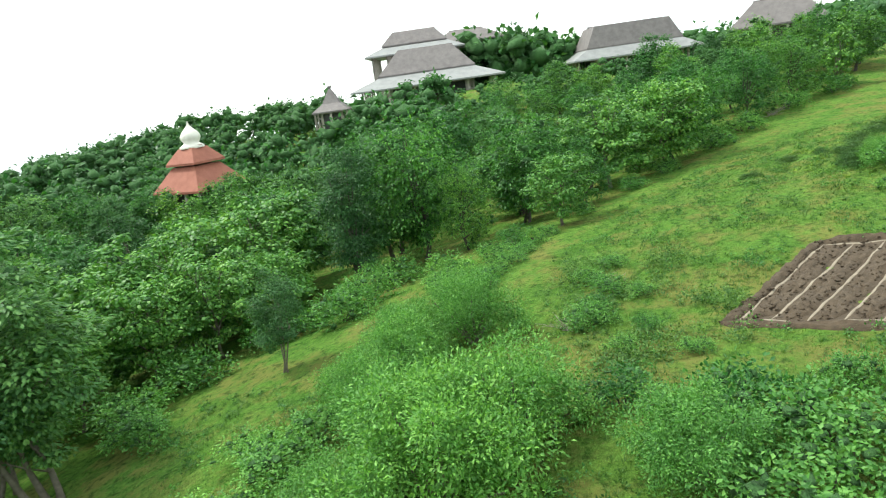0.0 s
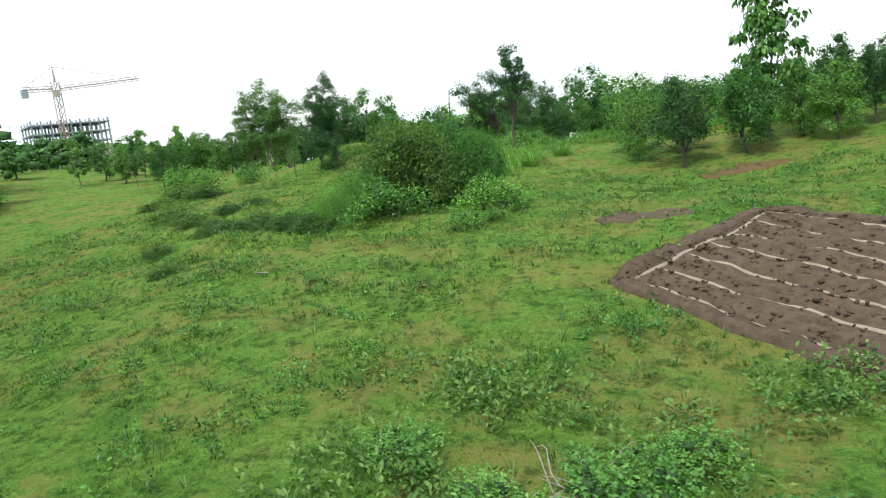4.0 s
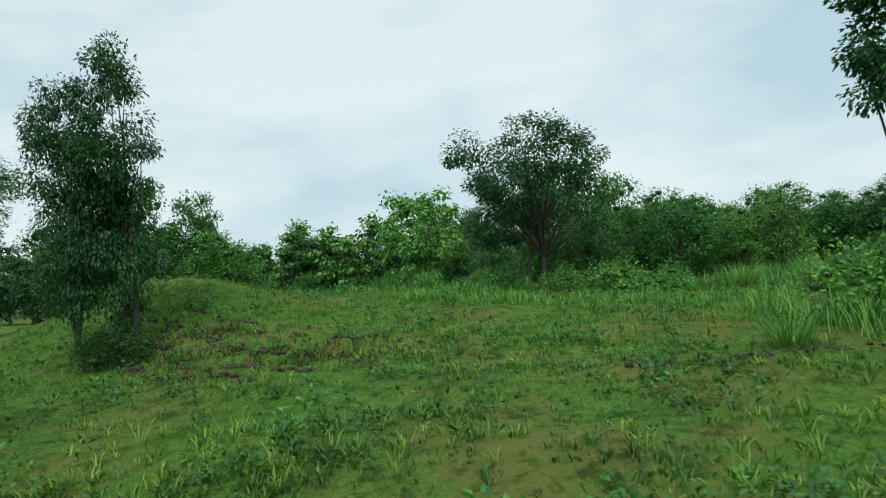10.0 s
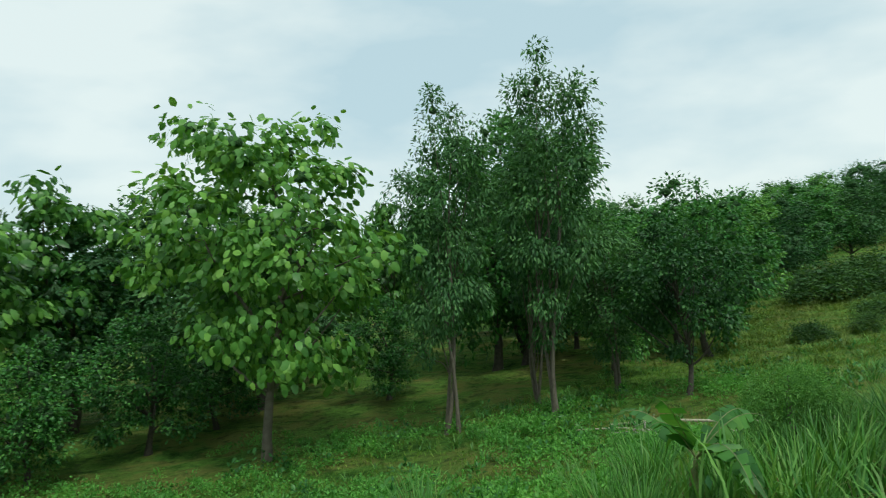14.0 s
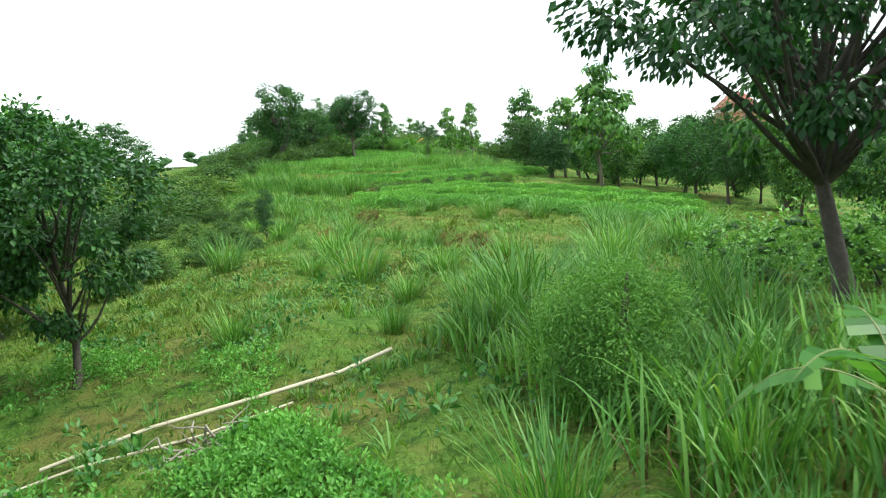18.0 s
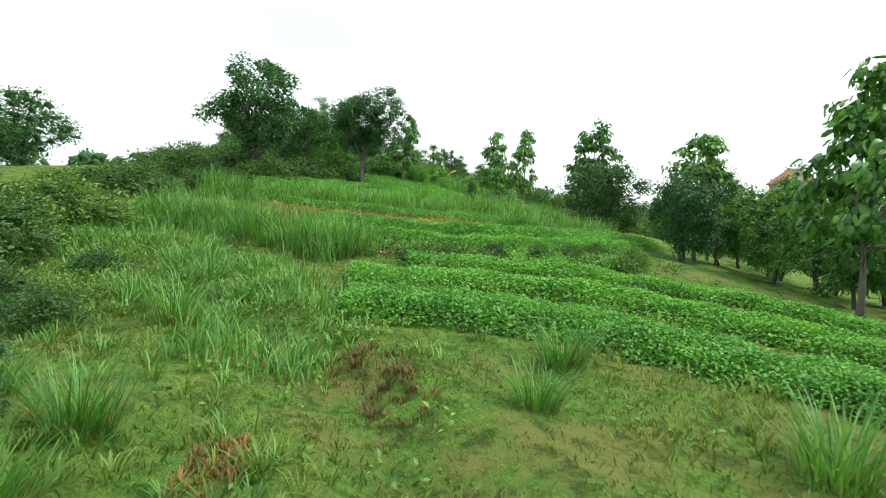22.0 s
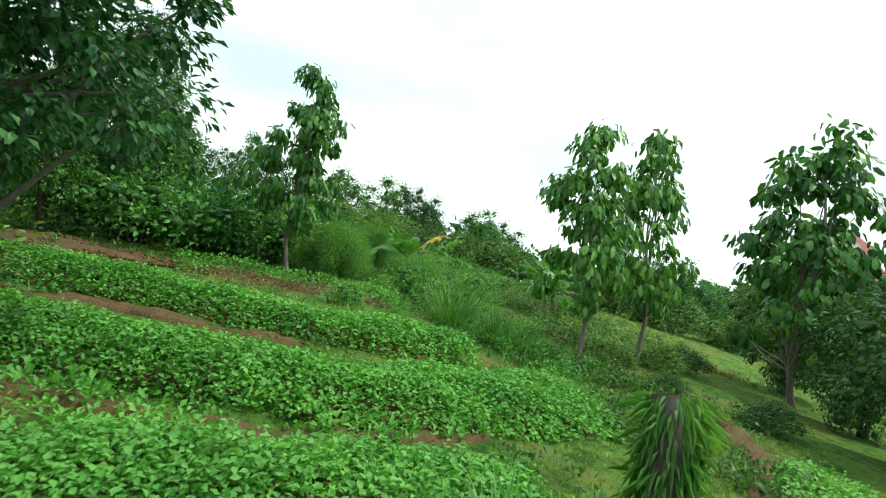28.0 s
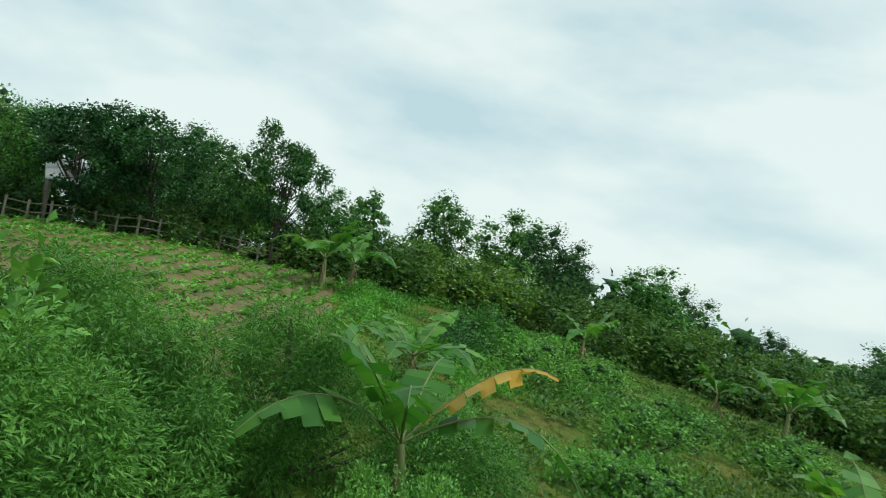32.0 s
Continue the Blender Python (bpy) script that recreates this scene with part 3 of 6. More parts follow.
kind_of("tall", *((grown_tree("slender_tree", "slender tree with a dark narrow leafy crown", 100 + k, 11.0, 0.3, 2.3, 0.14, 2, 105, 150, (0.19, 0.075), LEAF_DARK, BARK_DARK, "column", 0.66, 0.6, False, 16, core=0.18), 11.0) for k in range(2)))
kind_of("canopy", (grown_tree("overhanging_tree", "tall tree whose dark crown hangs over the beds", 112, 9.4, 3.0, 4.6, 0.2, 1, 95, 170, (0.215, 0.12), LEAF_DARK, BARK, "umbrella", 0.7, 0.4, False, 26, core=0.14), 9.4))
kind_of("lone", (grown_tree("bare_stemmed_tree", "tall thin tree with a bare stem and small dark crown", 110, 10.6, 5.2, 2.2, 0.13, 1, 36, 190, (0.20, 0.105), LEAF_DARK, BARK_DARK, "round", 0.58, 0.35, False, 18, core=0.15), 10.6))
kind_of("wood", *((grown_tree("wood_tree", "woodland tree with a rounded green crown", 120 + k, 9.5, 0.7, 3.9, 0.18, 1, 76, 84, ((0.27, 0.15), (0.30, 0.19), (0.25, 0.14), (0.30, 0.19), (0.27, 0.14))[k], (LEAF_BROAD, LEAF_YOUNG, LEAF_DARK, LEAF_TEAK, LEAF_FINE)[k], BARK_DARK, "round", 0.98, 0.35, False, 2, core=0.34), 9.5) for k in range(5)))
kind_of("bush", *((shrub("bush", "dense leafy green bush on the grass slope", 140 + k, 1.8, 1.6, 40, 56, (0.135, 0.08), (LEAF_LIGHT, LEAF_BROAD, LEAF_LIGHT)[k]), 1.8) for k in range(3)))
kind_of("scrub", *((shrub("scrub_bush", "low olive-green scrub bush on the hillside", 145 + k, 1.8, 1.6, 60, 90, (0.12, 0.065), (LEAF_SCRUB, LEAF_WEED)[k], category="bush"), 1.8) for k in range(2)))
kind_of("frond", *((shrub("pale_shrub", "tall pale green shrub with layered leafy sprays", 143 + k, 5.0, 3.4, 95, 230, (0.16, 0.075), LEAF_LIGHT, BARK, 0.2, "shrub", 9, 0), 5.0) for k in range(2)))
kind_of("thicket", *((shrub("thicket_bush", "large dark bush smothered in climbing leaves", 147 + k, 5.4, 4.0, 200, 130, (0.17, 0.10), (LEAF_SCRUB, LEAF_BROAD)[k], stems=8, core=0.2), 5.4) for k in range(2)))
kind_of("weed", *((shrub("weed", "low leafy weed among the grass", 150 + k, 0.5, 0.5, 14, 24, (0.09, 0.05), (LEAF_LIGHT, LEAF_BROAD, LEAF_GRASS)[k], category="weed", stems=2, core=0), 0.5) for k in range(3)))
kind_of("feather", *((shrub("feathery_shrub", "feathery leucaena shrub with fine fronds", 160 + k, 3.2, 1.7, 84, 380, (0.105, 0.026), LEAF_FEATHER, BARK, 0.45, "shrub", 6, 0), 3.2) for k in range(2)))
kind_of("clump", *((grass_clump("tall_grass_clump", "tall arching green grass clump", 170 + k, 1.7, 0.45, 210, LEAF_CANE, 0.02, dry=0.12), 1.6) for k in range(3)))
kind_of("banana", *((banana_plant(180 + k, 3.4, 8), 3.0) for k in range(3)))
kind_of("banana_gold", (banana_plant(188, 3.4, 8, True, "banana plant with one yellowed leaf"), 3.0))
kind_of("cassava", *((shrub("cassava_plant", "cassava plant with spread light green leaves", 190 + k, 0.9, 0.8, 16, 26, (0.2, 0.07), LEAF_LIGHT, BARK, 0.35, "cassava", 3, 0), 0.9) for k in range(2)))


# ---- ground: one sheet to the horizon
def stops(lo, hi, step, far):
    inner = list(np.arange(lo, hi + 0.01, step))
    a, b, d = [], [], step
    x = lo
    while x > -far:
        d *= 1.22
        x -= d
        a.append(x)
    x, d = hi, step
    while x < far:
        d *= 1.22
        x += d
        b.append(x)
    return np.array(a[::-1] + inner + b)


gx, gy = stops(-40, 122, 0.66, 3500), stops(-36, 106, 0.66, 3500)
GX, GY = np.meshgrid(gx, gy, indexing="ij")
nx, ny = GX.shape
gi, gj = np.meshgrid(np.arange(nx - 1), np.arange(ny - 1), indexing="ij")
quads = np.stack([gi * ny + gj, (gi + 1) * ny + gj, (gi + 1) * ny + gj + 1, gi * ny + gj + 1], -1).reshape(-1, 4)
ground = new("ground", mesh_of("ground", np.stack([GX, GY, lie(GX, GY)], -1), quads, GROUND, True))
tagged(ground, "grassy hillside ground with bare patches", "ground", kind="structure")


# ---- strips laid along a line on the slope
def along(line, step=0.5):
    P = np.array(line, float)
    d = np.r_[0, np.cumsum(np.linalg.norm(np.diff(P, axis=0), axis=1))]
    n = max(4, int(d[-1] / step))
    # smooth through the corner points
    s = np.linspace(0, d[-1], n)
    q = np.stack([np.interp(s, d, P[:, 0]), np.interp(s, d, P[:, 1])], 1)
    for _ in range(12):
        q[1:-1] = 0.25 * q[:-2] + 0.5 * q[1:-1] + 0.25 * q[2:]
    t = unit(np.gradient(q, axis=0))
    return q, np.stack([-t[:, 1], t[:, 0]], 1)


def strip_mesh(name, line, width, rise, mat, lumps=0.04, seed=0, columns=9, base=0.012, ragged=0.12):
    """A ridge of earth of that width and rise along a line."""
    rng = np.random.default_rng(seed)
    q, side = along(line, 0.35)
    u = np.linspace(-1, 1, columns)
    ends = np.clip(np.minimum(np.arange(len(q)), np.arange(len(q))[::-1]) / 4 + 0.35, 0, 1)
    wob = ends * (1 + ragged * np.sin(np.arange(len(q)) * 0.5 + seed) + ragged * 0.6 * np.sin(np.arange(len(q)) * 1.37 + 2 * seed) + rng.normal(0, 0.4 * ragged, len(q)))
    XY = q[:, None] + u[None, :, None] * (side * (width / 2) * wob[:, None])[:, None]
    prof = ends[:, None] * (1 - np.abs(u) ** 2.5)[None] * rise + base * (np.abs(u) < 0.99)
    prof = prof - 0.06 * (np.abs(u) > 0.99)
    Z = lie(XY[..., 0], XY[..., 1]) + prof + rng.normal(0, lumps, XY.shape[:2]) * (np.abs(u) < 0.9)
    n, k = XY.shape[:2]
    i, j = np.meshgrid(np.arange(n - 1), np.arange(k - 1), indexing="ij")
    f = np.stack([i * k + j, (i + 1) * k + j, (i + 1) * k + j + 1, i * k + j + 1], -1).reshape(-1, 4)
    return mesh_of(name, np.concatenate([XY, Z[..., None]], -1), f, mat, True)


def strip_points(line, width, count, seed):
    rng = np.random.default_rng(seed)
    q, side = along(line, 0.35)
    k = rng.integers(0, len(q), count)
    u = rng.uniform(-1, 1, count)
    xy = q[k] + side[k] * (u * width / 2)[:, None] + rng.normal(0, 0.12, (count, 2))
    return xy, u, rng


def bean_bed(line, width, dense=540, rise=0.2, top=0.4, soil=None, seed=0, label="bed of dense low bean plants with bright green leaves"):
    """A raised bed of earth under a thick cover of bean leaves."""
    root = thing("bean_bed", label, "crop bed", "bean beds along the slope")
    part_of("earth_ridge", strip_mesh("earth_ridge", line, width * 0.9, rise, soil or SOIL_RED, 0.03, seed), root, "reddish earth ridge")
    length = sum(math.dist(a, b) for a, b in zip(line, line[1:]))
    n = int(length * width * dense * 1.5)
    xy, u, rng = strip_points(line, width, n, seed)
    z = lie(xy[:, 0], xy[:, 1]) + (1 - np.abs(u) ** 3) * (rise + top * rng.uniform(0.25, 1.0, n)) + 0.05
    at = np.concatenate([xy, z[:, None]], 1)
    way = np.concatenate([rng.normal(0, 1, (n, 2)), rng.normal(-0.1, 0.35, (n, 1))], 1)
    face = np.tile([0, 0, 1.0], (n, 1)) + rng.normal(0, 0.35, (n, 3))
    s = rng.uniform(0.7, 1.3, n)
    part_of("bean_leaves", leaf_mesh("bean_leaves", at, way, face, 0.10 * s, 0.075 * s, LEAF_CROP, 0.2), root)
    return root


def cane_hedge(line, width, height, dense=60, seed=0, label="hedge of tall fodder cane with long arching blades"):
    root = thing("cane_hedge", label, "cane", "cane hedges between the beds", "stuff")
    length = sum(math.dist(a, b) for a, b in zip(line, line[1:]))
    n = int(length * width * dense)
    xy, u, rng = strip_points(line, width, n, seed)
    at = np.concatenate([xy, lie(xy[:, 0], xy[:, 1])[:, None] - 0.05], 1)
    tuft = 0.75 + 0.3 * np.sin(xy[:, 0] * 2.1 + 1.3 * np.sin(xy[:, 1] * 1.7))
    h = height * rng.uniform(0.55, 1.1, n) * tuft
    part_of("tuft", blade_mesh("tuft", at, unit(rng.normal(size=(n, 3))), h, 0.034, LEAF_CANE, rng.uniform(0.1, 0.8, n)), root)
    m = n // 4
    part_of("dry_tuft", blade_mesh("dry_tuft", at[:m] + [0.05, 0.03, 0], unit(rng.normal(size=(m, 3))), 0.45 * h[:m], 0.03, LEAF_DRY, rng.uniform(0.4, 1.1, m)), root, "withered brown lower blades")
    return root


def soil_strip(line, width, mat, label, name="soil_strip", rise=0.06, seed=0, lumps=0.035):
    return tagged(new(name, strip_mesh(name, line, width, rise, mat, lumps, seed, 13, 0.03, 0.3)), label, "soil", "bare soil strips", "structure")


# ---- terraced crops
bean_bed([(37.2, 76), (35, 70.5), (29, 66.8), (17, 64.6)], 3.0, seed=1)
bean_bed([(40.8, 75.2), (38.6, 68), (32.5, 63), (22.5, 60)], 2.4, seed=2)
bean_bed([(43.8, 72.5), (41.6, 65.2), (36, 60), (27, 57)], 1.9, seed=3)
bean_bed([(52, 76), (49.8, 72.7), (48.7, 70.4), (49, 67.4), (50.9, 62.4), (55.6, 55.5)], 1.5, seed=4)
bean_bed([(53.4, 74.6), (52.2, 72), (51.9, 68.9), (52.3, 65.4), (54.2, 61), (58.3, 56), (62.6, 50)], 2.9, 560, 0.35, seed=5)
bean_bed([(60.9, 77), (59.7, 74.3), (58.4, 70.7), (58.7, 67.1), (60, 62.5), (63.2, 57.4)], 1.4, 260, seed=6)
bean_bed([(67.1, 76), (67, 70), (66.6, 62)], 1.7, seed=7)
bean_bed([(70, 77), (69.4, 70.3), (68.8, 63)], 1.7, seed=8)
bean_bed([(72.0, 74), (72.5, 69), (74.6, 64.5), (74.2, 60.5)], 2.4, seed=9)
bean_bed([(80.2, 69), (79, 64.9), (78.2, 61.4), (79.6, 56.7)], 3.0, 540, seed=10)
bean_bed([(86.3, 70), (84.6, 66), (83.4, 62.1), (83, 57.8)], 2.2, 540, seed=11)
bean_bed([(89.3, 64.5), (89.6, 60.6), (89.3, 57.8)], 1.3, 150, seed=12)
bean_bed([(71.6, 58), (74, 55.3), (77, 52)], 2.0, 170, 0.1, seed=13)
cane_hedge([(63.4, 80.5), (61.9, 75.4), (61.3, 71.4), (61.5, 67.9), (62.7, 63.8), (65.8, 59), (70.5, 53.5)], 2.3, 2.0, 115, seed=21)
cane_hedge([(54.5, 82.2), (50.8, 78.8), (47.2, 76.2), (44.9, 74.7)], 2.9, 2.1, 115, seed=22)
cane_hedge([(57.6, 63.2), (59.9, 58), (64.6, 52)], 1.5, 1.9, 115, seed=23)
cane_hedge([(34, 80), (32, 77.5)], 1.8, 1.3, 50, seed=24, label="tuft of tall green fodder grass beside the beds")
cane_hedge([(46.5, 84), (48, 79.5), (47.6, 76.5)], 1.6, 1.4, 45, seed=25)
cane_hedge([(-8.6, 71.0), (-6.4, 69.8), (-3.6, 68.8), (0.8, 67.6), (5, 66)], 2.6, 0.75, 55, seed=51, label="strip of lush tall grass along the meadow edge")
cane_hedge([(1.8, 44.5), (3.2, 48.5), (3.4, 53), (2.4, 57.4), (1.6, 62)], 2.8, 1.35, 50, seed=52, label="strip of lush tall grass beside the thicket")
cane_hedge([(2.5, 80.2), (-1.5, 80.0), (-4.6, 80.6), (-7.6, 80.4)], 2.4, 1.3, 75, seed=54, label="bank of tall coarse grass with withered bases")
cane_hedge([(44.4, 78), (41.4, 77.6), (38.4, 76.9), (35.8, 76.4)], 1.6, 1.0, 40, seed=55, label="fringe of tall grass at the ends of the beds")
cane_hedge([(13.2, 66.4), (10.8, 69.6), (8.6, 73.4), (5.2, 76.8)], 2.2, 1.2, 45, seed=56, label="strip of tall coarse grass on the rise")
cane_hedge([(-16.5, 81.5), (-13.5, 78), (-9.5, 76.4), (-4.6, 75.2)], 2.2, 0.7, 50, seed=53, label="strip of lush tall grass on the bank")
soil_strip([(39.2, 75.8), (36.9, 69.2), (30.5, 64.8), (20, 62)], 0.8, SOIL_RED, "reddish bare furrow between bean beds", seed=31)
soil_strip([(42.6, 74.4), (40.4, 66.6), (34.5, 61.3)], 0.7, SOIL_RED, "reddish bare furrow between bean beds", seed=32)
soil_strip([(46.9, 74.2), (46.2, 71.5), (45.9, 69)], 0.9, SOIL_RED, "reddish bare patch between beds", seed=33)
soil_strip([(59.0, 80.0), (57.2, 77.0), (55.8, 74.2)], 2.0, SOIL_RED, "dug brown soil below the straw", seed=26)
soil_strip([(57.0, 80.6), (55.0, 77.6), (54.0, 74.2)], 3.0, SOIL_RED, "dug reddish bare patch above the beds", seed=34)
soil_strip([(59.2, 77.2), (56.9, 72.9), (56.0, 69.4), (57.3, 65.4)], 1.5, SOIL_RED, "reddish bare strip under dry straw", seed=35)
soil_strip([(54.9, 67.5), (55.7, 65), (57.4, 60.8), (60.5, 56.5)], 0.7, SOIL_RED, "reddish furrow along the bean bed", seed=30)
soil_strip([(63.6, 58.6), (66.4, 54.4), (69.8, 50)], 1.3, SOIL_RED, "bare track between cane hedges", seed=29)
soil_strip([(91.2, 70.5), (90.8, 67.6), (89.6, 65)], 2.4, SOIL_RED, "dug reddish-brown soil bed", seed=36)
soil_strip([(78.2, 68), (76.7, 65.6), (76.3, 62.6), (77, 59.8)], 0.7, SOIL_RED, "reddish furrow between bean beds", seed=37)
soil_strip([(83.3, 68.3), (82.2, 64.8), (81.4, 62)], 0.6, SOIL_RED, "reddish furrow between bean beds", seed=38)
soil_strip([(72.6, 66.6), (72.4, 64.5), (72.2, 62.4)], 0.8, SOIL_RED, "reddish furrow beside bean plants", seed=27)
soil_strip([(73.4, 57.6), (75.8, 54.8), (78.6, 52.2), (84, 49.6)], 0.6, SOIL_RED, "narrow trodden brown footpath", seed=28)
soil_strip([(94.6, 51.4), (92.4, 50.4), (90.4, 49.2)], 1.1, SOIL_RED, "bare trodden earth beside bananas", seed=39)


def straw_mulch(line, width, count, seed):
    root = thing("straw_mulch", "scattered dry yellow straw on the soil", "straw", "dry straw strips", "stuff")
    xy, u, rng = strip_points(line, width, count, seed)
    at = np.concatenate([xy, (lie(xy[:, 0], xy[:, 1]) + rng.uniform(0.05, 0.22, count))[:, None]], 1)
    way = np.concatenate([rng.normal(0, 1, (count, 2)), rng.normal(0, 0.25, (count, 1))], 1)
    part_of("stalks", leaf_mesh("stalks", at, way, np.tile([0, 0, 1.0], (count, 1)) + rng.normal(0, 0.5, (count, 3)), rng.uniform(0.25, 0.6, count), 0.03, LEAF_STRAW, 0.1), root)
    return root


straw_mulch([(59.2, 77.2), (56.9, 72.9), (56.0, 69.4), (57.3, 65.4)], 1.5, 7500, 41)


def loose_clods(line, width, count, seed):
    root = thing("soil_clods", "loose brown clods on the dug soil", "clods", "loose clods", "stuff")
    xy, u, rng = strip_points(line, width, count, seed)
    at = np.concatenate([xy, (lie(xy[:, 0], xy[:, 1]) + 0.05)[:, None]], 1)
    part_of("clods", lump_mesh("clods", at, rng.uniform(0.02, 0.075, count), rng, SOIL_RED), root)
    return root


loose_clods([(57.8, 80), (55.8, 77.2), (54.8, 74.2)], 3.2, 2600, 42)
loose_clods([(54.9, 67.5), (55.7, 65), (57.4, 60.8), (60.5, 56.5)], 0.7, 700, 43)
loose_clods([(91.2, 70.5), (90.8, 67.6), (89.6, 65)], 2.2, 1300, 44)
loose_clods([(94.6, 51.4), (92.4, 50.4), (90.4, 49.2)], 1.1, 400, 45)
loose_clods([(46.9, 74.2), (46.2, 71.5), (45.9, 69)], 0.8, 500, 46)

# ---- the tilled plot: five dark beds between pale trodden paths, inside a low bank of clods
plot_a, plot_b, plot_c, plot_d = (18.4, 7.6), (11.2, 15.9), (17.4, 23.2), (24.6, 14.9)


def on_plot(u, v):
    """u: along the beds, v: across them, both 0 to 1."""
    a, b, c, d = (np.array(p) for p in (plot_a, plot_b, plot_c, plot_d))
    return tuple((a * (1 - u) + b * u) * (1 - v) + (d * (1 - u) + c * u) * v)


plot = thing("tilled_plot", "freshly tilled dark vegetable plot with pale paths between the beds", "vegetable plot")
BEDS = 6
pu, pv = np.meshgrid(np.linspace(-0.02, 1.02, 40), np.linspace(-0.02, 1.02, 40), indexing="ij")
pc = [np.array(c) for c in (plot_a, plot_b, plot_c, plot_d)]
pxy = (pc[0] * (1 - pu[..., None]) + pc[1] * pu[..., None]) * (1 - pv[..., None]) + (pc[3] * (1 - pu[..., None]) + pc[2] * pu[..., None]) * pv[..., None]
pi, pj = np.meshgrid(np.arange(39), np.arange(39), indexing="ij")
part_of("soil", mesh_of("soil", np.concatenate([pxy, (lie(pxy[..., 0], pxy[..., 1]) + 0.03)[..., None]], -1), np.stack([pi * 40 + pj, (pi + 1) * 40 + pj, (pi + 1) * 40 + pj + 1, pi * 40 + pj + 1], -1).reshape(-1, 4), SOIL, True), plot)
for k in range(BEDS):
    v = (k + 0.5) / BEDS
    part_of("bed", strip_mesh("bed", [on_plot(0.03, v), on_plot(0.5, v), on_plot(0.97, v)], 1.46, 0.16, SOIL, 0.055, 50 + k, 11), plot, "dark clod-strewn bed")
for k in range(1, BEDS):
    v = k / BEDS
    part_of("path", strip_mesh("path", [on_plot(0.0, v), on_plot(0.5, v), on_plot(1.0, v)], 0.24, 0.05, SOIL_PATH, 0.008, 60 + k, 5), plot, "pale trodden path")
for k, (p, q) in enumerate((((0, 0), (1, 0)), ((0, 1), (1, 1)), ((0, 0), (0, 1)), ((1, 0), (1, 1)))):
    m = ((p[0] + q[0]) / 2, (p[1] + q[1]) / 2)
    part_of("path", strip_mesh("path", [on_plot(*p), on_plot(*m), on_plot(*q)], 0.26, 0.05, SOIL_PATH, 0.008, 70 + k, 5), plot, "pale trodden path")
    o = lambda a: (a[0] * 1.1 - 0.05, a[1] * 1.1 - 0.05)
    part_of("clod_bank", strip_mesh("clod_bank", [on_plot(*o(p)), on_plot(*o(m)), on_plot(*o(q))], 0.8, 0.22, SOIL, 0.05, 80 + k, 9), plot, "bank of thrown-up clods")
crng = np.random.default_rng(95)
cu, cv = crng.uniform(-0.06, 1.06, 1500), crng.uniform(-0.06, 1.06, 1500)
cxy = np.array([on_plot(a, b) for a, b in zip(cu, cv) if abs(b * BEDS - round(b * BEDS)) > 0.14 or not 0 < b < 1])
part_of("clod_cover", lump_mesh("clod_cover", np.concatenate([cxy, (lie(cxy[:, 0], cxy[:, 1]) + 0.17)[:, None]], 1), crng.uniform(0.03, 0.1, len(cxy)), crng, SOIL), plot, "loose dark clods")
soil_strip([(10.2, 23.4), (12.2, 24.6), (14.4, 25)], 2.0, SOIL, "small freshly dug dark patch", seed=90)
soil_strip([(17, 42), (20, 43.5), (23, 44)], 3.4, SOIL_RED, "dug reddish patch in the grass", seed=91)
brng = np.random.default_rng(97)
broken = []
for (x0, y0), (x1, y1), many in (((-18.4, 68.6), (-11.2, 61.4), 120), ((-19.2, 67.4), (-12.6, 60.6), 130), ((-19.8, 66.0), (-14.0, 60.0), 110), ((-17.2, 69.6), (-9.8, 62.6), 60), ((-5.5, 56.8), (1, 56.2), 40)):
    u = brng.random(many)[:, None]
    broken.append(np.array([[x0, y0]]) * (1 - u) + np.array([[x1, y1]]) * u + brng.normal(0, 0.17, (many, 2)) + 0.25 * np.sin(9 * u))
broken = np.concatenate(broken)
clods = thing("soil_clods", "broken dark soil clods turned up in the grass", "soil clods", kind="stuff")
part_of("clod_cover", lump_mesh("clod_cover", np.concatenate([broken, (lie(broken[:, 0], broken[:, 1]) + 0.03)[:, None]], 1), brng.uniform(0.03, 0.11, len(broken)), brng, TURNED_SOIL), clods)

# ---- trees and bushes, each set where it grows
def inside(x, y, ring):
    hit = False
    for (x1, y1), (x2, y2) in zip(ring, ring[1:] + ring[:1]):
        if (y1 > y) != (y2 > y) and x < (x2 - x1) * (y - y1) / (y2 - y1) + x1:
            hit = not hit
    return hit


def wooded(ring, count, kinds, low, high, space, seed, wide=1.0):
    """Fills a ring of ground with trees, no two nearer than space."""
    rng = random.Random(seed)
    xs, ys = [p[0] for p in ring], [p[1] for p in ring]
    stood = []
    for _ in range(count * 30):
        x, y = rng.uniform(min(xs), max(xs)), rng.uniform(min(ys), max(ys))
        if inside(x, y, ring) and all((x - a) ** 2 + (y - b) ** 2 > space ** 2 for a, b in stood):
            stood.append((x, y))
            plant(rng.choice(kinds), x, y, rng.uniform(low, high), wide=wide * rng.uniform(0.85, 1.15))
        if len(stood) >= count:
            break


# the wood below and beyond the western slope
plant("pale_teak", -11.6, 4.2, 6.8, wide=1.7)
plant("broad", -20.5, 8.2, 7.4, wide=0.9)
plant("broad", -14, -4.5, 8.6, wide=0.8)
plant("wood", -21, 1.5, 9.4, wide=0.9)
plant("pale_teak", -27.5, 12.6, 11.0, wide=1.75)
plant("pale_teak", -31, 20, 10.5, wide=1.7)
plant("broad", -34, 22, 10.5, wide=1.1)
plant("broad", -41, 28, 10)
plant("broad", -47, 37, 10.5)
plant("broad", -52, 46, 10)
plant("teak", -55, 54, 9.5, wide=1.5)
plant("fine", 8.8, -17.9, 7.2, wide=1.2)
plant("broad", -17, -9, 15, wide=0.85)
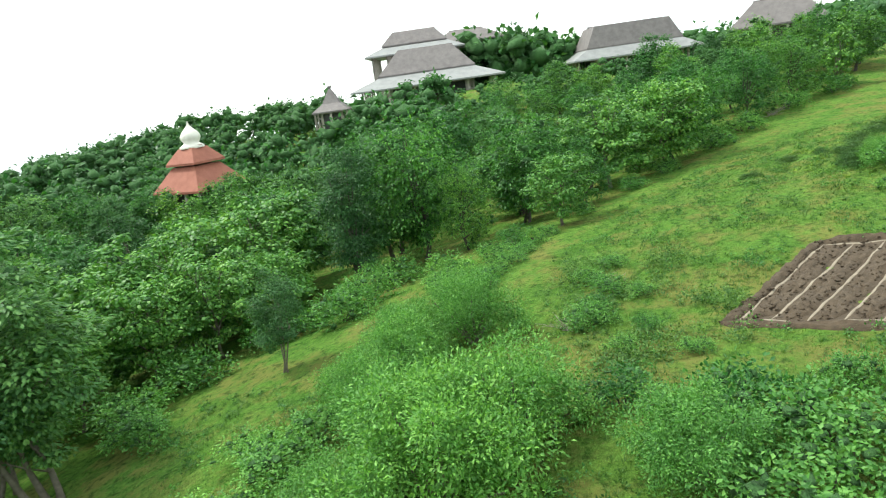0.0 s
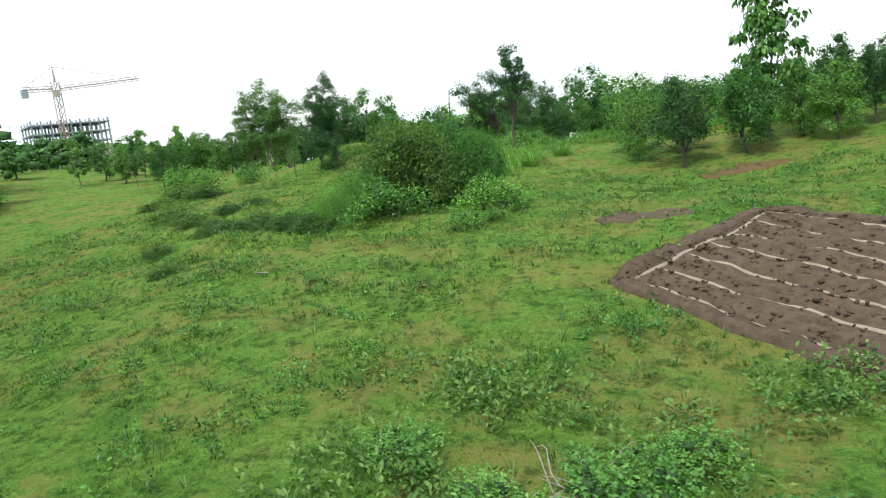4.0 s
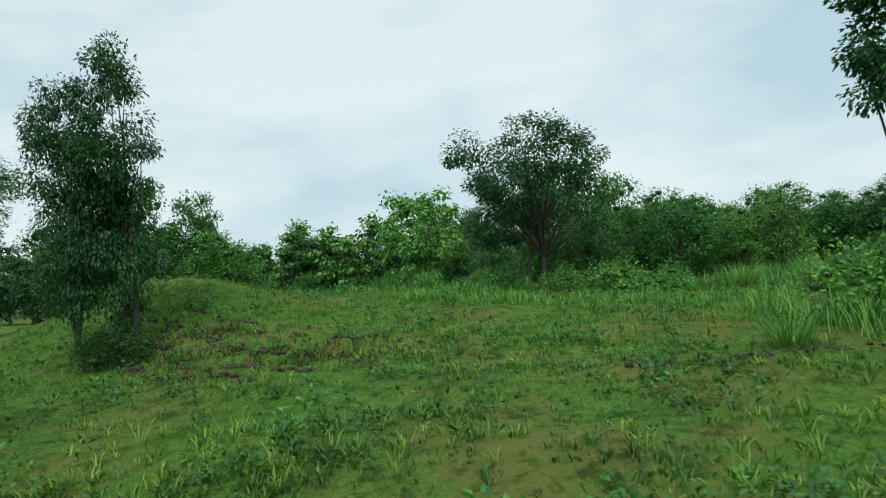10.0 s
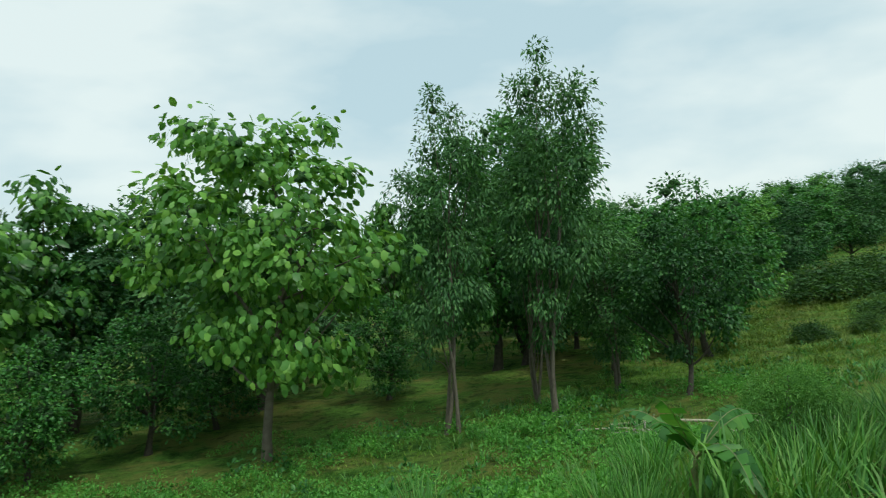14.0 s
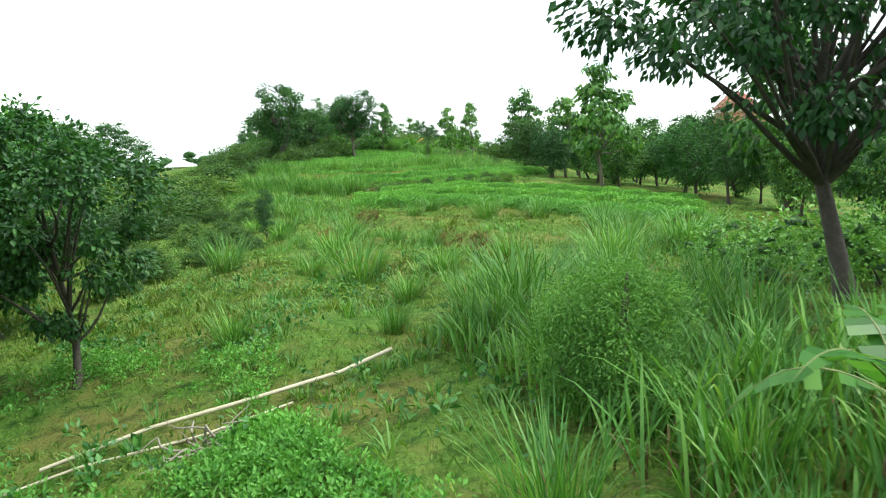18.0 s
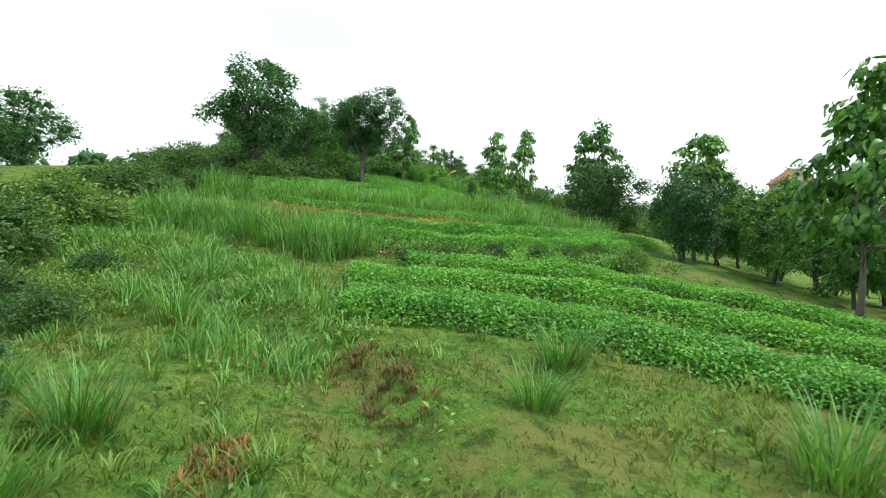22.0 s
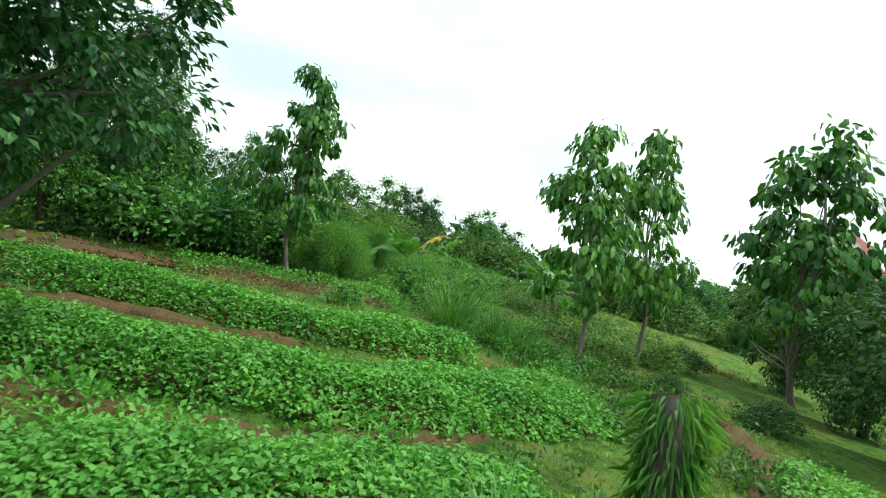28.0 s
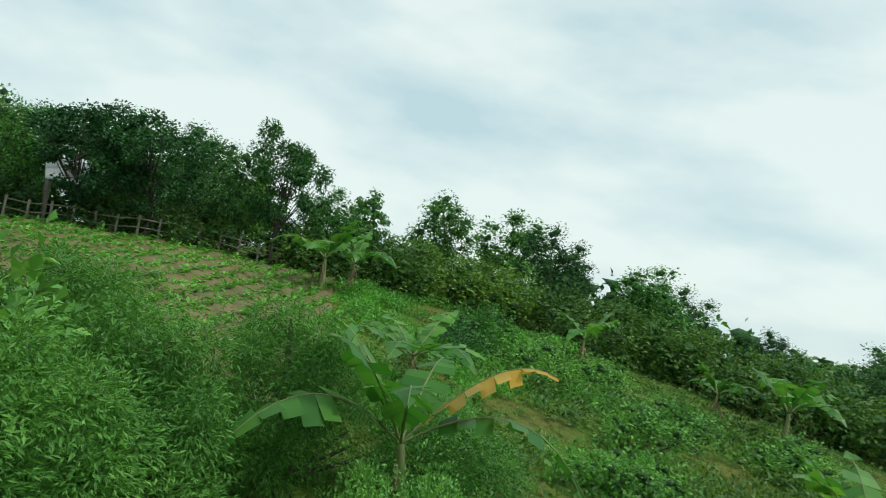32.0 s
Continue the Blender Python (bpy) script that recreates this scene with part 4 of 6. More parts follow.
plant("tall", -11, -15, 14, wide=1.2)
plant("fine", 16.5, -30.5, 16, wide=1.7)
plant("fine", 19.5, -33, 15, wide=1.6)
plant("fine", 13, -35, 15, wide=1.6)
for tx, ty, th in ((-6.2, -29.4, 11), (-2, -25.5, 9), (-11, -24, 10.5), (1.5, -30, 9), (5.5, -34, 9), (-14, -29, 12), (-9, -34, 12), (-2, -36, 11), (-19, -24, 12), (-4.5, -21.5, 7)):
    plant("pale_teak", tx, ty, th, wide=1.7)
wooded([(-8, -20), (-4, -30), (4, -38), (20, -42), (20, -70), (-50, -76), (-72, -60), (-72, -3), (-45, -3), (-26, -2), (-12, -10)], 58, ["wood", "wood", "broad"], 8.5, 14.5, 6.8, 3, 1.0)
wooded([(-17, 2.5), (-24, 9), (-30, 14), (-46, 28), (-58, 50), (-66, 66), (-82, 66), (-82, -1), (-45, -1), (-24, -3)], 44, ["wood", "wood", "broad"], 7.5, 11.8, 6.6, 4, 1.05)
for wx, wy, wh in ((-56, -41, 13), (-57.5, -36, 13), (-54.5, -47, 13), (-58, -52, 13), (-62, -36.5, 12), (-51, -43, 12)):
    plant("wood", wx, wy, wh, wide=1.0)
# bushes on the grass slope
for bx, by, bh, bw in ((29, -7.6, 6.0, 1.05), (26, -4.6, 5.2, 1.0), (25.2, -9.2, 4.8, 1.0), (31.4, 1.0, 3.9, 1.1), (20, -11.4, 4.2, 0.9), (13.8, -5.6, 5.0, 0.9), (17.2, -9.6, 4.6, 0.95), (13.6, -9.2, 3.8, 1.0), (8.4, -6.2, 3.0, 1.0), (28.5, -11.5, 3.4, 1.1)):
    plant("frond", bx, by, bh, wide=bw)
for bx, by, bh, bw in ((32, 5.4, 2.7, 1.3), (29, 3.6, 2.8, 1.2), (33.4, 8.6, 2.5, 1.3), (34.5, 3, 2.6, 1.3), (27.6, 8.4, 1.7, 1.2), (25, 0, 1.8, 1.3), (23.3, -15.1, 2.0, 1.5), (20.3, -17.2, 1.6, 1.5), (25.6, -17.6, 1.6, 1.5), (21, -13.6, 2.2, 1.2),
                       (5.6, -5.6, 1.6, 1.2), (3.4, -4.2, 1.3, 1.3), (1, -3.4, 1.3, 1.4), (-1, -1.8, 1.2, 1.4), (-3.6, -0.4, 1.2, 1.4), (-6, 0.8, 1.3, 1.3), (-8.4, 2.2, 1.2, 1.3), (-5, -3, 1.7, 1.4), (-9, -0.6, 1.9, 1.4), (1, -7, 2.0, 1.3), (-3, -7, 2.4, 1.3), (-8, -12, 3.0, 1.3), (-3, -13.6, 3.3, 1.1), (0.4, -15, 3.2, 1.1), (6, -10.5, 1.4, 1.3),
                       (-1, -20, 3, 1.4), (4, -26, 3, 1.4), (9, -29, 3, 1.4), (13, -26, 2.2, 1.3), (-14.2, 6.6, 1.2, 1.3), (-22, 13.4, 1.8, 1.3), (-28, 18.5, 2.2, 1.3), (-36, 27, 3, 1.4), (-42, 34, 3, 1.4), (-49, 43, 3, 1.4), (-53, 52, 3, 1.4),
                       (3.9, 24.6, 1.1, 1.2), (5.2, 25.2, 0.8, 1.2), (-6.5, 31.5, 1.3, 1.2), (-8.8, 33, 1.1, 1.3), (-13, 35, 1.0, 1.3), (-4, 29.5, 1.4, 1.2)):
    plant("bush", bx, by, bh, wide=bw)
for wx, wy, wh in ((15, 0.8, 1.5), (13.4, 1.6, 1.2), (10.5, 3.0, 1.3), (12, 4.6, 1.0), (8.2, 2.2, 1.2), (17, 3.4, 0.9), (19.6, 1.4, 1.0), (6, 4.4, 1.0), (21, 4.6, 0.9)):
    plant("bush", wx, wy, wh, wide=1.3)
plant("thicket", -0.9, 32.4, 5.8, wide=0.82)
plant("broad", 0.9, 35.0, 5.8, wide=0.85)
plant("thicket", 3.0, 34.0, 4.6, wide=0.6)
plant("frond", -4.4, 28.6, 2.6, wide=0.85)
plant("frond", -3.2, 29.8, 3.0, wide=0.8)
for bx, by, bh in ((-7.2, 28.4, 1.2), (-9.2, 29.4, 0.9), (-11.2, 30.4, 1.0), (-5.4, 27.2, 1.2), (-12.6, 28.6, 0.8)):
    plant("scrub", bx, by, bh, wide=1.3)
plant("bush", -1.2, 28.2, 2.4, wide=1.3)
plant("bush", 4.6, 29, 2.2, wide=1.3)
for bx, by, bh in ((-23, 40.9, 1.3), (-20.4, 38.2, 1.1), (-17.5, 34.9, 1.1), (-17.1, 39.4, 1.0), (-16.9, 43.6, 1.0), (-12.8, 31.4, 1.0), (-10.8, 32.4, 1.0), (-9.4, 34.6, 0.9), (-7.8, 34.8, 1.1), (-14.6, 33, 0.8), (-26.9, 52.5, 1.5), (-30.1, 53.5, 1.7), (-25, 44.5, 1.2), (-28, 47, 1.3), (-7.2, 32.6, 1.5), (-10.6, 21.3, 0.7), (-14.6, 26.6, 0.9), (-10.6, 42.2, 0.55), (-3, 42.4, 1.2), (-1.6, 44, 1.6), (-4.6, 38.8, 1.0)):
    plant("scrub", bx, by, bh, wide=1.9, sink=0.2)
for bx, by, bh in ((45.2, 70.6, 0.8), (46.2, 68.2, 0.9), (46.4, 66, 0.8), (45, 72.2, 0.8), (47.4, 64, 0.9), (46.6, 70, 0.6), (48.6, 62, 0.9), (47, 61, 1.0)):
    plant("scrub", bx, by, bh, wide=1.1)


def dead_tree(x, y, height, seed):
    """A bare dead tree of forked limbs."""
    rng = np.random.default_rng(seed)
    root = thing("dead_tree", "bare dead tree with forked dark limbs", "tree", at=pose(x, y, float(lie(x, y))))
    trunk = bent((0, 0, -0.3), (0.3, 0.2, height * 0.62), rng, 0.12, 8)
    part_of("trunk", mesh_of("trunk", *tube(trunk, np.linspace(0.085, 0.05, 8), 8), BARK_DARK, True), root)
    for k in range(7):
        a, start = rng.random() * 6.28, trunk[4 + k % 4]
        tip = start + np.array([math.cos(a) * 1.1, math.sin(a) * 1.1, height * rng.uniform(0.25, 0.42)])
        limb = bent(start, tip, rng, 0.14, 7)
        branch = part_of("limb", mesh_of("limb", *tube(limb, np.linspace(0.06, 0.02, 7), 6), BARK_DARK, True), root)
        for m in range(3):
            b = rng.random() * 6.28
            p = limb[3 + m]
            part_of("twig", mesh_of("twig", *tube(bent(p, p + [0.5 * math.cos(b), 0.5 * math.sin(b), rng.uniform(0.2, 0.7)], rng, 0.05, 5), np.linspace(0.022, 0.008, 5), 5), BARK_DARK, True), branch)
    return root


dead_tree(-0.3, 41.6, 7.0, 61)
# the ridge to the north-west and the trees on it
plant("fine", -32.5, 79, 12.2, wide=1.3)
plant("fine", -29.6, 78, 10.5, wide=1.3)
plant("fine", -35.5, 80, 10, wide=1.4)
plant("fine", -30.7, 102, 13.5, wide=1.2)
plant("broad", -28, 106, 14, wide=0.75)
plant("broad", -23.5, 105, 12.6, wide=0.7)
for bx, by, bh in ((-22, 99, 4.4), (-18.2, 98.6, 4), (-14.6, 99.4, 4.6), (-11, 98.5, 4.2), (-7.4, 99.4, 4.6), (-4.4, 101, 4.4), (1.5, 98.6, 4.2), (-26, 99.5, 4.6)):
    plant("broad", bx, by, bh, wide=1.15)
plant("tall", -18.7, 66.5, 10.6, wide=0.85)
plant("tall", -20.1, 66.4, 9.4, wide=0.8)
plant("scrub", -18.9, 65.4, 1.6, wide=1.1)
plant("bush", -27, 62, 2.4)
plant("bush", -31, 60, 2.6)
plant("bush", -35, 61, 3.0)
plant("broad", -38, 63, 5.5)
plant("banana", -23, 60.5, 1.8)
wooded([(-47, 76), (-38, 74), (-36, 84), (-46, 90)], 9, ["wood", "broad"], 4.5, 6.5, 3.4, 71)
wooded([(-60, 66), (-38, 66), (-40, 90), (-30, 96), (-60, 110)], 14, ["wood", "teak"], 5, 7.5, 5, 7)
# between the grass slope and the beds
plant("teak", 23.6, 52.6, 12.6, wide=1.2)
wooded([(10, 46), (22, 47), (36, 46), (60, 42), (62, 50), (48, 52), (30, 54), (12, 54)], 22, ["wood", "broad", "wood"], 5.5, 7.5, 3.6, 8, 0.95)
plant("lone", 3.0, 57.6, 10.4, wide=1.0)
plant("bush", 3.4, 59.6, 2.6, wide=1.0)
for cx, cy, ch in ((2.5, 54, 1.5), (1, 50.5, 1.7), (3.5, 56.5, 1.6), (4.8, 52, 1.8), (-1, 57.5, 1.2), (7, 55, 1.8), (2, 47.5, 1.6), (5, 48.5, 1.7)):
    plant("clump", cx, cy, ch, wide=1.5)
# the hollow to the north
plant("great", -1.9, 75.7, 9.1, turn=220, wide=1.08)
plant("bush", -4.0, 75.0, 1.5, wide=1.0)
plant("bush", 0.8, 73.0, 1.9, wide=1.2)
plant("bush", -1.2, 74.2, 1.6, wide=1.0)
plant("bush", 3.4, 73.4, 1.7, wide=1.2)
plant("fine", -1.0, 92.0, 10.4, wide=0.8)
plant("fine", 1.4, 89.9, 11.4, wide=0.82)
plant("fine", 3.6, 92.4, 10.2, wide=0.78)
plant("fine", 5.6, 91, 6.6, wide=1.2)
plant("open", 5.3, 88, 5.8, wide=0.95)
plant("pale_teak", -5.6, 95.0, 10.2, wide=1.25)
plant("teak", -8, 106, 10, wide=1.5)
plant("teak", -12, 103, 9, wide=1.6)
plant("teak", -15.5, 106, 8.6, wide=1.6)
plant("broad", -20, 100, 6.5, wide=1.2)
wooded([(-40, 100), (-17, 99), (-9, 104), (-4, 101), (4, 99), (6, 104), (30, 103), (36, 110), (20, 116), (-40, 116), (-46, 108)], 34, ["wood", "wood", "teak"], 7.5, 10.5, 4.6, 9, 1.05)
wooded([(8, 93), (14, 91), (26, 96), (30, 104), (10, 101)], 14, ["wood", "broad"], 6.5, 8.2, 3.4, 10, 0.95)
plant("broad", 8, 99, 12.2, wide=0.85)
plant("broad", 12.5, 101, 11, wide=0.85)
# above the beds
plant("feather", -3.8, 81.0, 1.8)
plant("clump", -4.9, 80.0, 1.2, wide=1.1)
plant("clump", -2.4, 79.6, 1.5, wide=1.2)
plant("clump", -1.0, 80.4, 1.2, wide=1.2)
plant("clump", -5.8, 81.0, 1.2, wide=1.1)
plant("clump", -6.6, 79.8, 1.3, wide=1.1)
plant("clump", -2.8, 78.4, 1.4, wide=1.2)
plant("clump", 0.6, 78.4, 1.5, wide=1.3)
plant("clump", -7.4, 82.0, 1.0, wide=1.1)
plant("clump", -5.2, 78.8, 1.2, wide=1.2)
plant("clump", 1.8, 80.2, 1.2, wide=1.2)
plant("clump", -8.4, 80.8, 1.0, wide=1.0)
plant("clump", 2.4, 77.2, 1.4, wide=1.3)
plant("clump", -0.4, 77.2, 1.4, wide=1.3)
plant("clump", 5.2, 76.4, 1.3, wide=1.4)
plant("clump", 4.2, 81.6, 0.9, wide=1.2)
plant("clump", 10.6, 78.4, 1.2, wide=1.4)
plant("clump", 8.2, 80.2, 1.0, wide=1.3)
plant("clump", 12.2, 75.4, 1.2, wide=1.5)
plant("clump", 13.7, 80.5, 1.9, wide=1.5)
plant("clump", 3.4, 78.9, 1.9, wide=1.5)
plant("clump", 4.4, 79.6, 1.5, wide=1.3)
plant("clump", 18.4, 84.8, 1.8, wide=1.3)
plant("clump", 9.6, 70.1, 1.7, wide=1.8)
plant("clump", 11.2, 71.4, 1.5, wide=1.6)
plant("clump", 6.2, 84.9, 1.1, wide=1.2)
plant("clump", 7.7, 74.2, 1.6, wide=1.6)
plant("clump", 19.2, 80.4, 1.8, wide=1.5)
plant("clump", 22.5, 79.1, 1.5, wide=1.4)
plant("clump", 25.7, 71, 1.5, wide=1.5)
plant("clump", 24, 68.8, 1.4, wide=1.5)
plant("clump", 19.4, 77.8, 1.1, wide=1.3)
plant("clump", 19.9, 76.1, 1.1, wide=1.3)
plant("clump", 15, 70, 1.4, wide=1.6)
plant("clump", 18, 68.4, 1.3, wide=1.6)
plant("clump", 14.6, 82, 1.2, wide=1.4)
plant("clump", 72.3, 61.8, 1.3, wide=1.3)
plant("clump", 73.6, 67.9, 1.3, wide=1.4)
plant("clump", 71.4, 62.6, 1.1, wide=1.3)
plant("clump", 29, 74.2, 1.0, wide=1.5)
plant("clump", 31.5, 72.4, 1.1, wide=1.5)
plant("clump", -5.4, 82.6, 1.2, wide=1.2)
plant("clump", -3.4, 80.6, 1.4, wide=1.2)
plant("clump", -9.5, 77.5, 1.3, wide=1.2)
plant("clump", -7.6, 75.2, 1.2, wide=1.2)
plant("clump", -11, 80, 1.1, wide=1.2)
plant("clump", -13.5, 84, 1.0, wide=1.3)
plant("clump", -8.6, 84.4, 1.0, wide=1.2)
plant("banana", -7.0, 80.8, 1.55)
plant("tall", 28.2, 82.6, 2.8, wide=1.1)
plant("open", 74.7, 77.4, 9.6, wide=1.15)
plant("canopy", 78.0, 67.9, 8.6, wide=1.08)
plant("open", 80.5, 72.8, 6.8, wide=0.8)
plant("broad", 84, 74.5, 6.0, wide=0.8)
for bx, by, bh in ((66, 80, 1.8), (69, 80, 1.8), (73, 76, 2.2), (76, 73.5, 2.4), (79, 71, 2.6), (81, 74, 2.8), (78, 77.5, 2.6), (83, 71, 2.6), (63, 84, 2.0), (62, 88, 1.7), (57, 88, 1.6), (58, 93, 2.2), (52, 86, 2.3), (52, 90, 2.8), (46, 87, 2.4), (47, 92, 2.4),
                   (41, 88, 2.2), (40, 93, 2.8), (36, 90, 2.3), (33, 94, 2.7), (66, 86, 1.7), (70, 85, 1.8), (74, 82, 2.2), (80, 84, 2), (86, 82, 2.4), (92, 84, 1.2), (98, 86, 1.0), (104, 86, 1.0), (88, 78, 2.6), (94, 80, 2.6)):
    plant("scrub", bx, by, bh, wide=1.6)
wooded([(26, 99), (44, 97), (60, 98), (80, 97), (100, 97.5), (118, 102), (112, 120), (60, 125), (30, 108)], 40, ["wood"], 6.5, 9, 4.8, 12, 1.2)
for bx, by, bh in ((24.6, 83.6, 0.9), (26.4, 85.4, 1.1), (22.6, 85.8, 0.9), (28.4, 84.2, 1.0), (30.6, 86.4, 1.3), (33.4, 84.6, 1.0), (36.5, 83.4, 1.0), (39, 85, 1.2), (35, 87, 1.3), (42, 83, 1.0), (44.5, 86, 1.3), (20, 87.5, 1.0), (25, 88.5, 1.3), (17, 88.8, 1.0)):
    plant("scrub", bx, by, bh, wide=1.3)
for cx, cy, ch in ((27, 82, 1.2), (29.6, 81.4, 1.3), (31.4, 83, 1.1), (24, 81.4, 1.0), (36, 80.4, 1.3), (38.4, 81.6, 1.2), (40.6, 79.8, 1.2), (42.8, 80.6, 1.3)):
    plant("clump", cx, cy, ch, wide=1.4)
# south of the beds
plant("teak", 38.8, 56.1, 10.0, wide=1.35)
plant("round", 54.6, 52.6, 6.0, wide=0.8)
plant("teak", 57.5, 49.5, 8.5, wide=1.5)
wooded([(40, 50), (52, 49), (60, 50), (74, 45), (90, 33), (96, 18), (130, 0), (120, -50), (60, -20), (48, 30)], 46, ["wood"], 4.8, 7.2, 5.0, 14, 1.35)
plant("teak", 84.9, 53.3, 7.6, wide=1.0)
plant("teak", 87.8, 49.0, 8.8, wide=0.95)
plant("round", 78.0, 44.3, 7.4, wide=1.25)
plant("round", 91.6, 37.3, 6.6, wide=1.0)
plant("round", 84.6, 41.4, 5.4, wide=0.9)
plant("scrub", 86.4, 51.2, 1.0, wide=1.3)
plant("scrub", 88.6, 47.2, 1.1, wide=1.3)
plant("scrub", 83.6, 51.0, 0.8, wide=1.4)
plant("scrub", 90.4, 44.6, 1.2, wide=1.4)
plant("scrub", 82.0, 48.6, 1.0, wide=1.5)
plant("teak", 88.2, 40.3, 12.2, wide=1.2)
# the last garden
plant("fine", 94, 67, 8.4, wide=0.9)
plant("fine", 97, 66, 8.8, wide=0.9)
plant("fine", 99, 69, 8.2, wide=1.0)
plant("teak", 91.4, 60.9, 7.6)
plant("feather", 95, 58.6, 2.6, wide=1.2)
plant("feather", 92.8, 59.2, 2.5, wide=1.2)
plant("feather", 97.5, 60.5, 2.4, wide=1.3)
plant("feather", 96.5, 56.8, 2.4, wide=1.0)
plant("frond", 93.4, 55.5, 2.0, wide=0.8)
plant("frond", 96.4, 54.6, 1.7, wide=1.1)
plant("frond", 99.2, 54.4, 1.3, wide=1.2)
plant("clump", 88.6, 55.8, 1.8, wide=1.5)
plant("clump", 87.6, 56.4, 1.5, wide=1.2)
plant("clump", 86.6, 55.2, 1.3, wide=1.2)
plant("cassava", 91.9, 57.5, 0.9)
plant("cassava", 84.4, 55.2, 0.9)
plant("banana", 95.9, 48.4, 2.6)
plant("banana", 96.6, 47.4, 2.6)
plant("banana_gold", 95.3, 55.2, 2.6, turn=135)
plant("banana", 102.2, 54.4, 2.0, wide=1.4)
plant("banana", 109.8, 39.9, 2.9)
plant("banana", 112, 41.5, 2.2)
plant("banana", 113.8, 46.5, 2.6)
plant("banana", 113, 57, 2.8)
plant("banana", 114.5, 55.8, 2.6)
for bx, by, bh in ((93.6, 66, 3.0), (94.4, 63.4, 3.2), (95, 61, 2.8), (96, 66.5, 3.2), (92.2, 56, 1.6), (90, 55.4, 1.4), (88, 59.6, 0.8), (94.5, 62.4, 2.2), (97.5, 63.8, 2.4), (101, 65.5, 2.6), (99, 50.5, 1.2), (103, 48.5, 1.4), (106, 46, 1.5), (108, 50, 1.6), (110, 47, 1.4), (112, 51, 1.6), (105, 43, 1.6), (100, 45, 1.2), (107.5, 52.5, 1.2)):
    plant("bush", bx, by, bh, wide=1.2)
wooded([(92, 64), (98, 67), (104, 70), (112, 76), (100, 80), (90, 72)], 14, ["wood", "broad", "wood"], 5, 7.5, 3.2, 16, 1.0)
plant("open", 117.5, 59.2, 6.2, wide=0.75)
plant("open", 117, 64.5, 5.4, wide=1.05)
plant("open", 116.5, 67.2, 5.6, wide=1.0)
plant("broad", 117.2, 71.0, 5.6, wide=0.9)
plant("wood", 118.4, 61.5, 5.0, wide=0.8)
for bx, by, bh in ((117.6, 70.5, 2.4), (118.2, 66.5, 2.2), (118.4, 63, 2.4), (118.6, 58, 2.6), (119.4, 55.4, 2.8), (120.4, 52.6, 3), (121, 49.5, 3), (120.4, 46, 3), (120, 42.5, 3.2), (119, 38.5, 3.2), (117.6, 34.5, 3.4), (116, 30, 3.4), (113.5, 26, 3.4), (111, 21, 3.6)):
    plant("scrub", bx, by, bh, wide=1.3)
plant("broad", 119.5, 57.3, 4.2, wide=1.0)
plant("teak", 121.5, 55.5, 4.6, wide=1.2)
wooded([(122, 53), (130, 52), (150, 40), (160, -20), (128, -14), (118, 14), (122, 34)], 26, ["wood"], 5.5, 7.5, 4.6, 17, 1.2)
wooded([(119, 70), (123, 62), (140, 60), (150, 70), (140, 80), (125, 78)], 14, ["wood"], 5.5, 7, 4.4, 18, 1.2)



# ---- far woods, joined
def far_wood(ring, count, low, high, seed, label="distant woodland of rounded green crowns"):
    rng = np.random.default_rng(seed)
    root = thing("far_wood", label, "woodland", kind="stuff")
    xs, ys = [p[0] for p in ring], [p[1] for p in ring]
    at, way, face, length, inner, radius = [], [], [], [], [], []
    verts, faces, base = [], [], 0
    k = 0
    while k < count:
        x, y = rng.uniform(min(xs), max(xs)), rng.uniform(min(ys), max(ys))
        if not inside(x, y, ring):
            continue
        k += 1
        h = rng.uniform(low, high)
        foot = np.array([x, y, float(lie(x, y))])
        n, m = 130, 14
        cl = ball(rng, m) * [0.44 * h, 0.44 * h, 0.4 * h] + foot + [0, 0, 0.46 * h]
        inner.append(cl)
        radius.append(np.full(m, 0.125 * h))
        c = cl[rng.integers(0, m, n)]
        off = unit(rng.normal(size=(n, 3))) * (0.5 + 0.6 * rng.random((n, 1))) * 0.19 * h
        at.append(c + off)
        way.append(unit(off) + rng.normal(0, 0.5, (n, 3)) - [0, 0, 0.3])
        face.append(np.tile([0, 0, 1.0], (n, 1)) + rng.normal(0, 0.5, (n, 3)))
        length.append(np.full(n, 0.11 * h) * rng.uniform(0.7, 1.2, n))
        v, f = tube([foot - [0, 0, 0.3], foot + [0, 0, 0.5 * h]], [0.02 * h, 0.012 * h], 5)
        verts.append(v)
        faces.append(f + base)
        base += len(v)
    L = np.concatenate(length)
    part_of("crowns", leaf_mesh("crowns", np.concatenate(at), np.concatenate(way), np.concatenate(face), L, 0.6 * L, LEAF_BROAD if seed % 2 else LEAF_DARK, 0.1), root)
    # filler lumps, dark green in place of shade within the far crowns
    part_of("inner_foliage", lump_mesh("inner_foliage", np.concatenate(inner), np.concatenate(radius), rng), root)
    part_of("trunks", mesh_of("trunks", np.concatenate(verts), np.concatenate(faces), BARK_DARK, True), root)
    return root


far_wood([(-102, -12), (-102, 72), (-128, 75), (-128, 30), (-124, -12)], 30, 1.8, 3.0, 201)
far_wood([(-78, -12), (-80, 68), (-102, 72), (-102, -12)], 50, 4.4, 5.8, 215)
far_wood([(-70, -2), (-70, -60), (-50, -78), (-112, -70), (-112, -5)], 75, 8, 11, 213)
far_wood([(-160, -16), (-160, 28), (-172, 28), (-172, -16)], 20, 18, 22, 216)
far_wood([(-158, 24), (-158, 70), (-200, 110), (-205, 40)], 55, 17, 21, 217)
far_wood([(-170, -28), (-175, -115), (-90, -112), (-96, -70), (-112, -34), (-126, -36)], 110, 8.5, 11, 202)
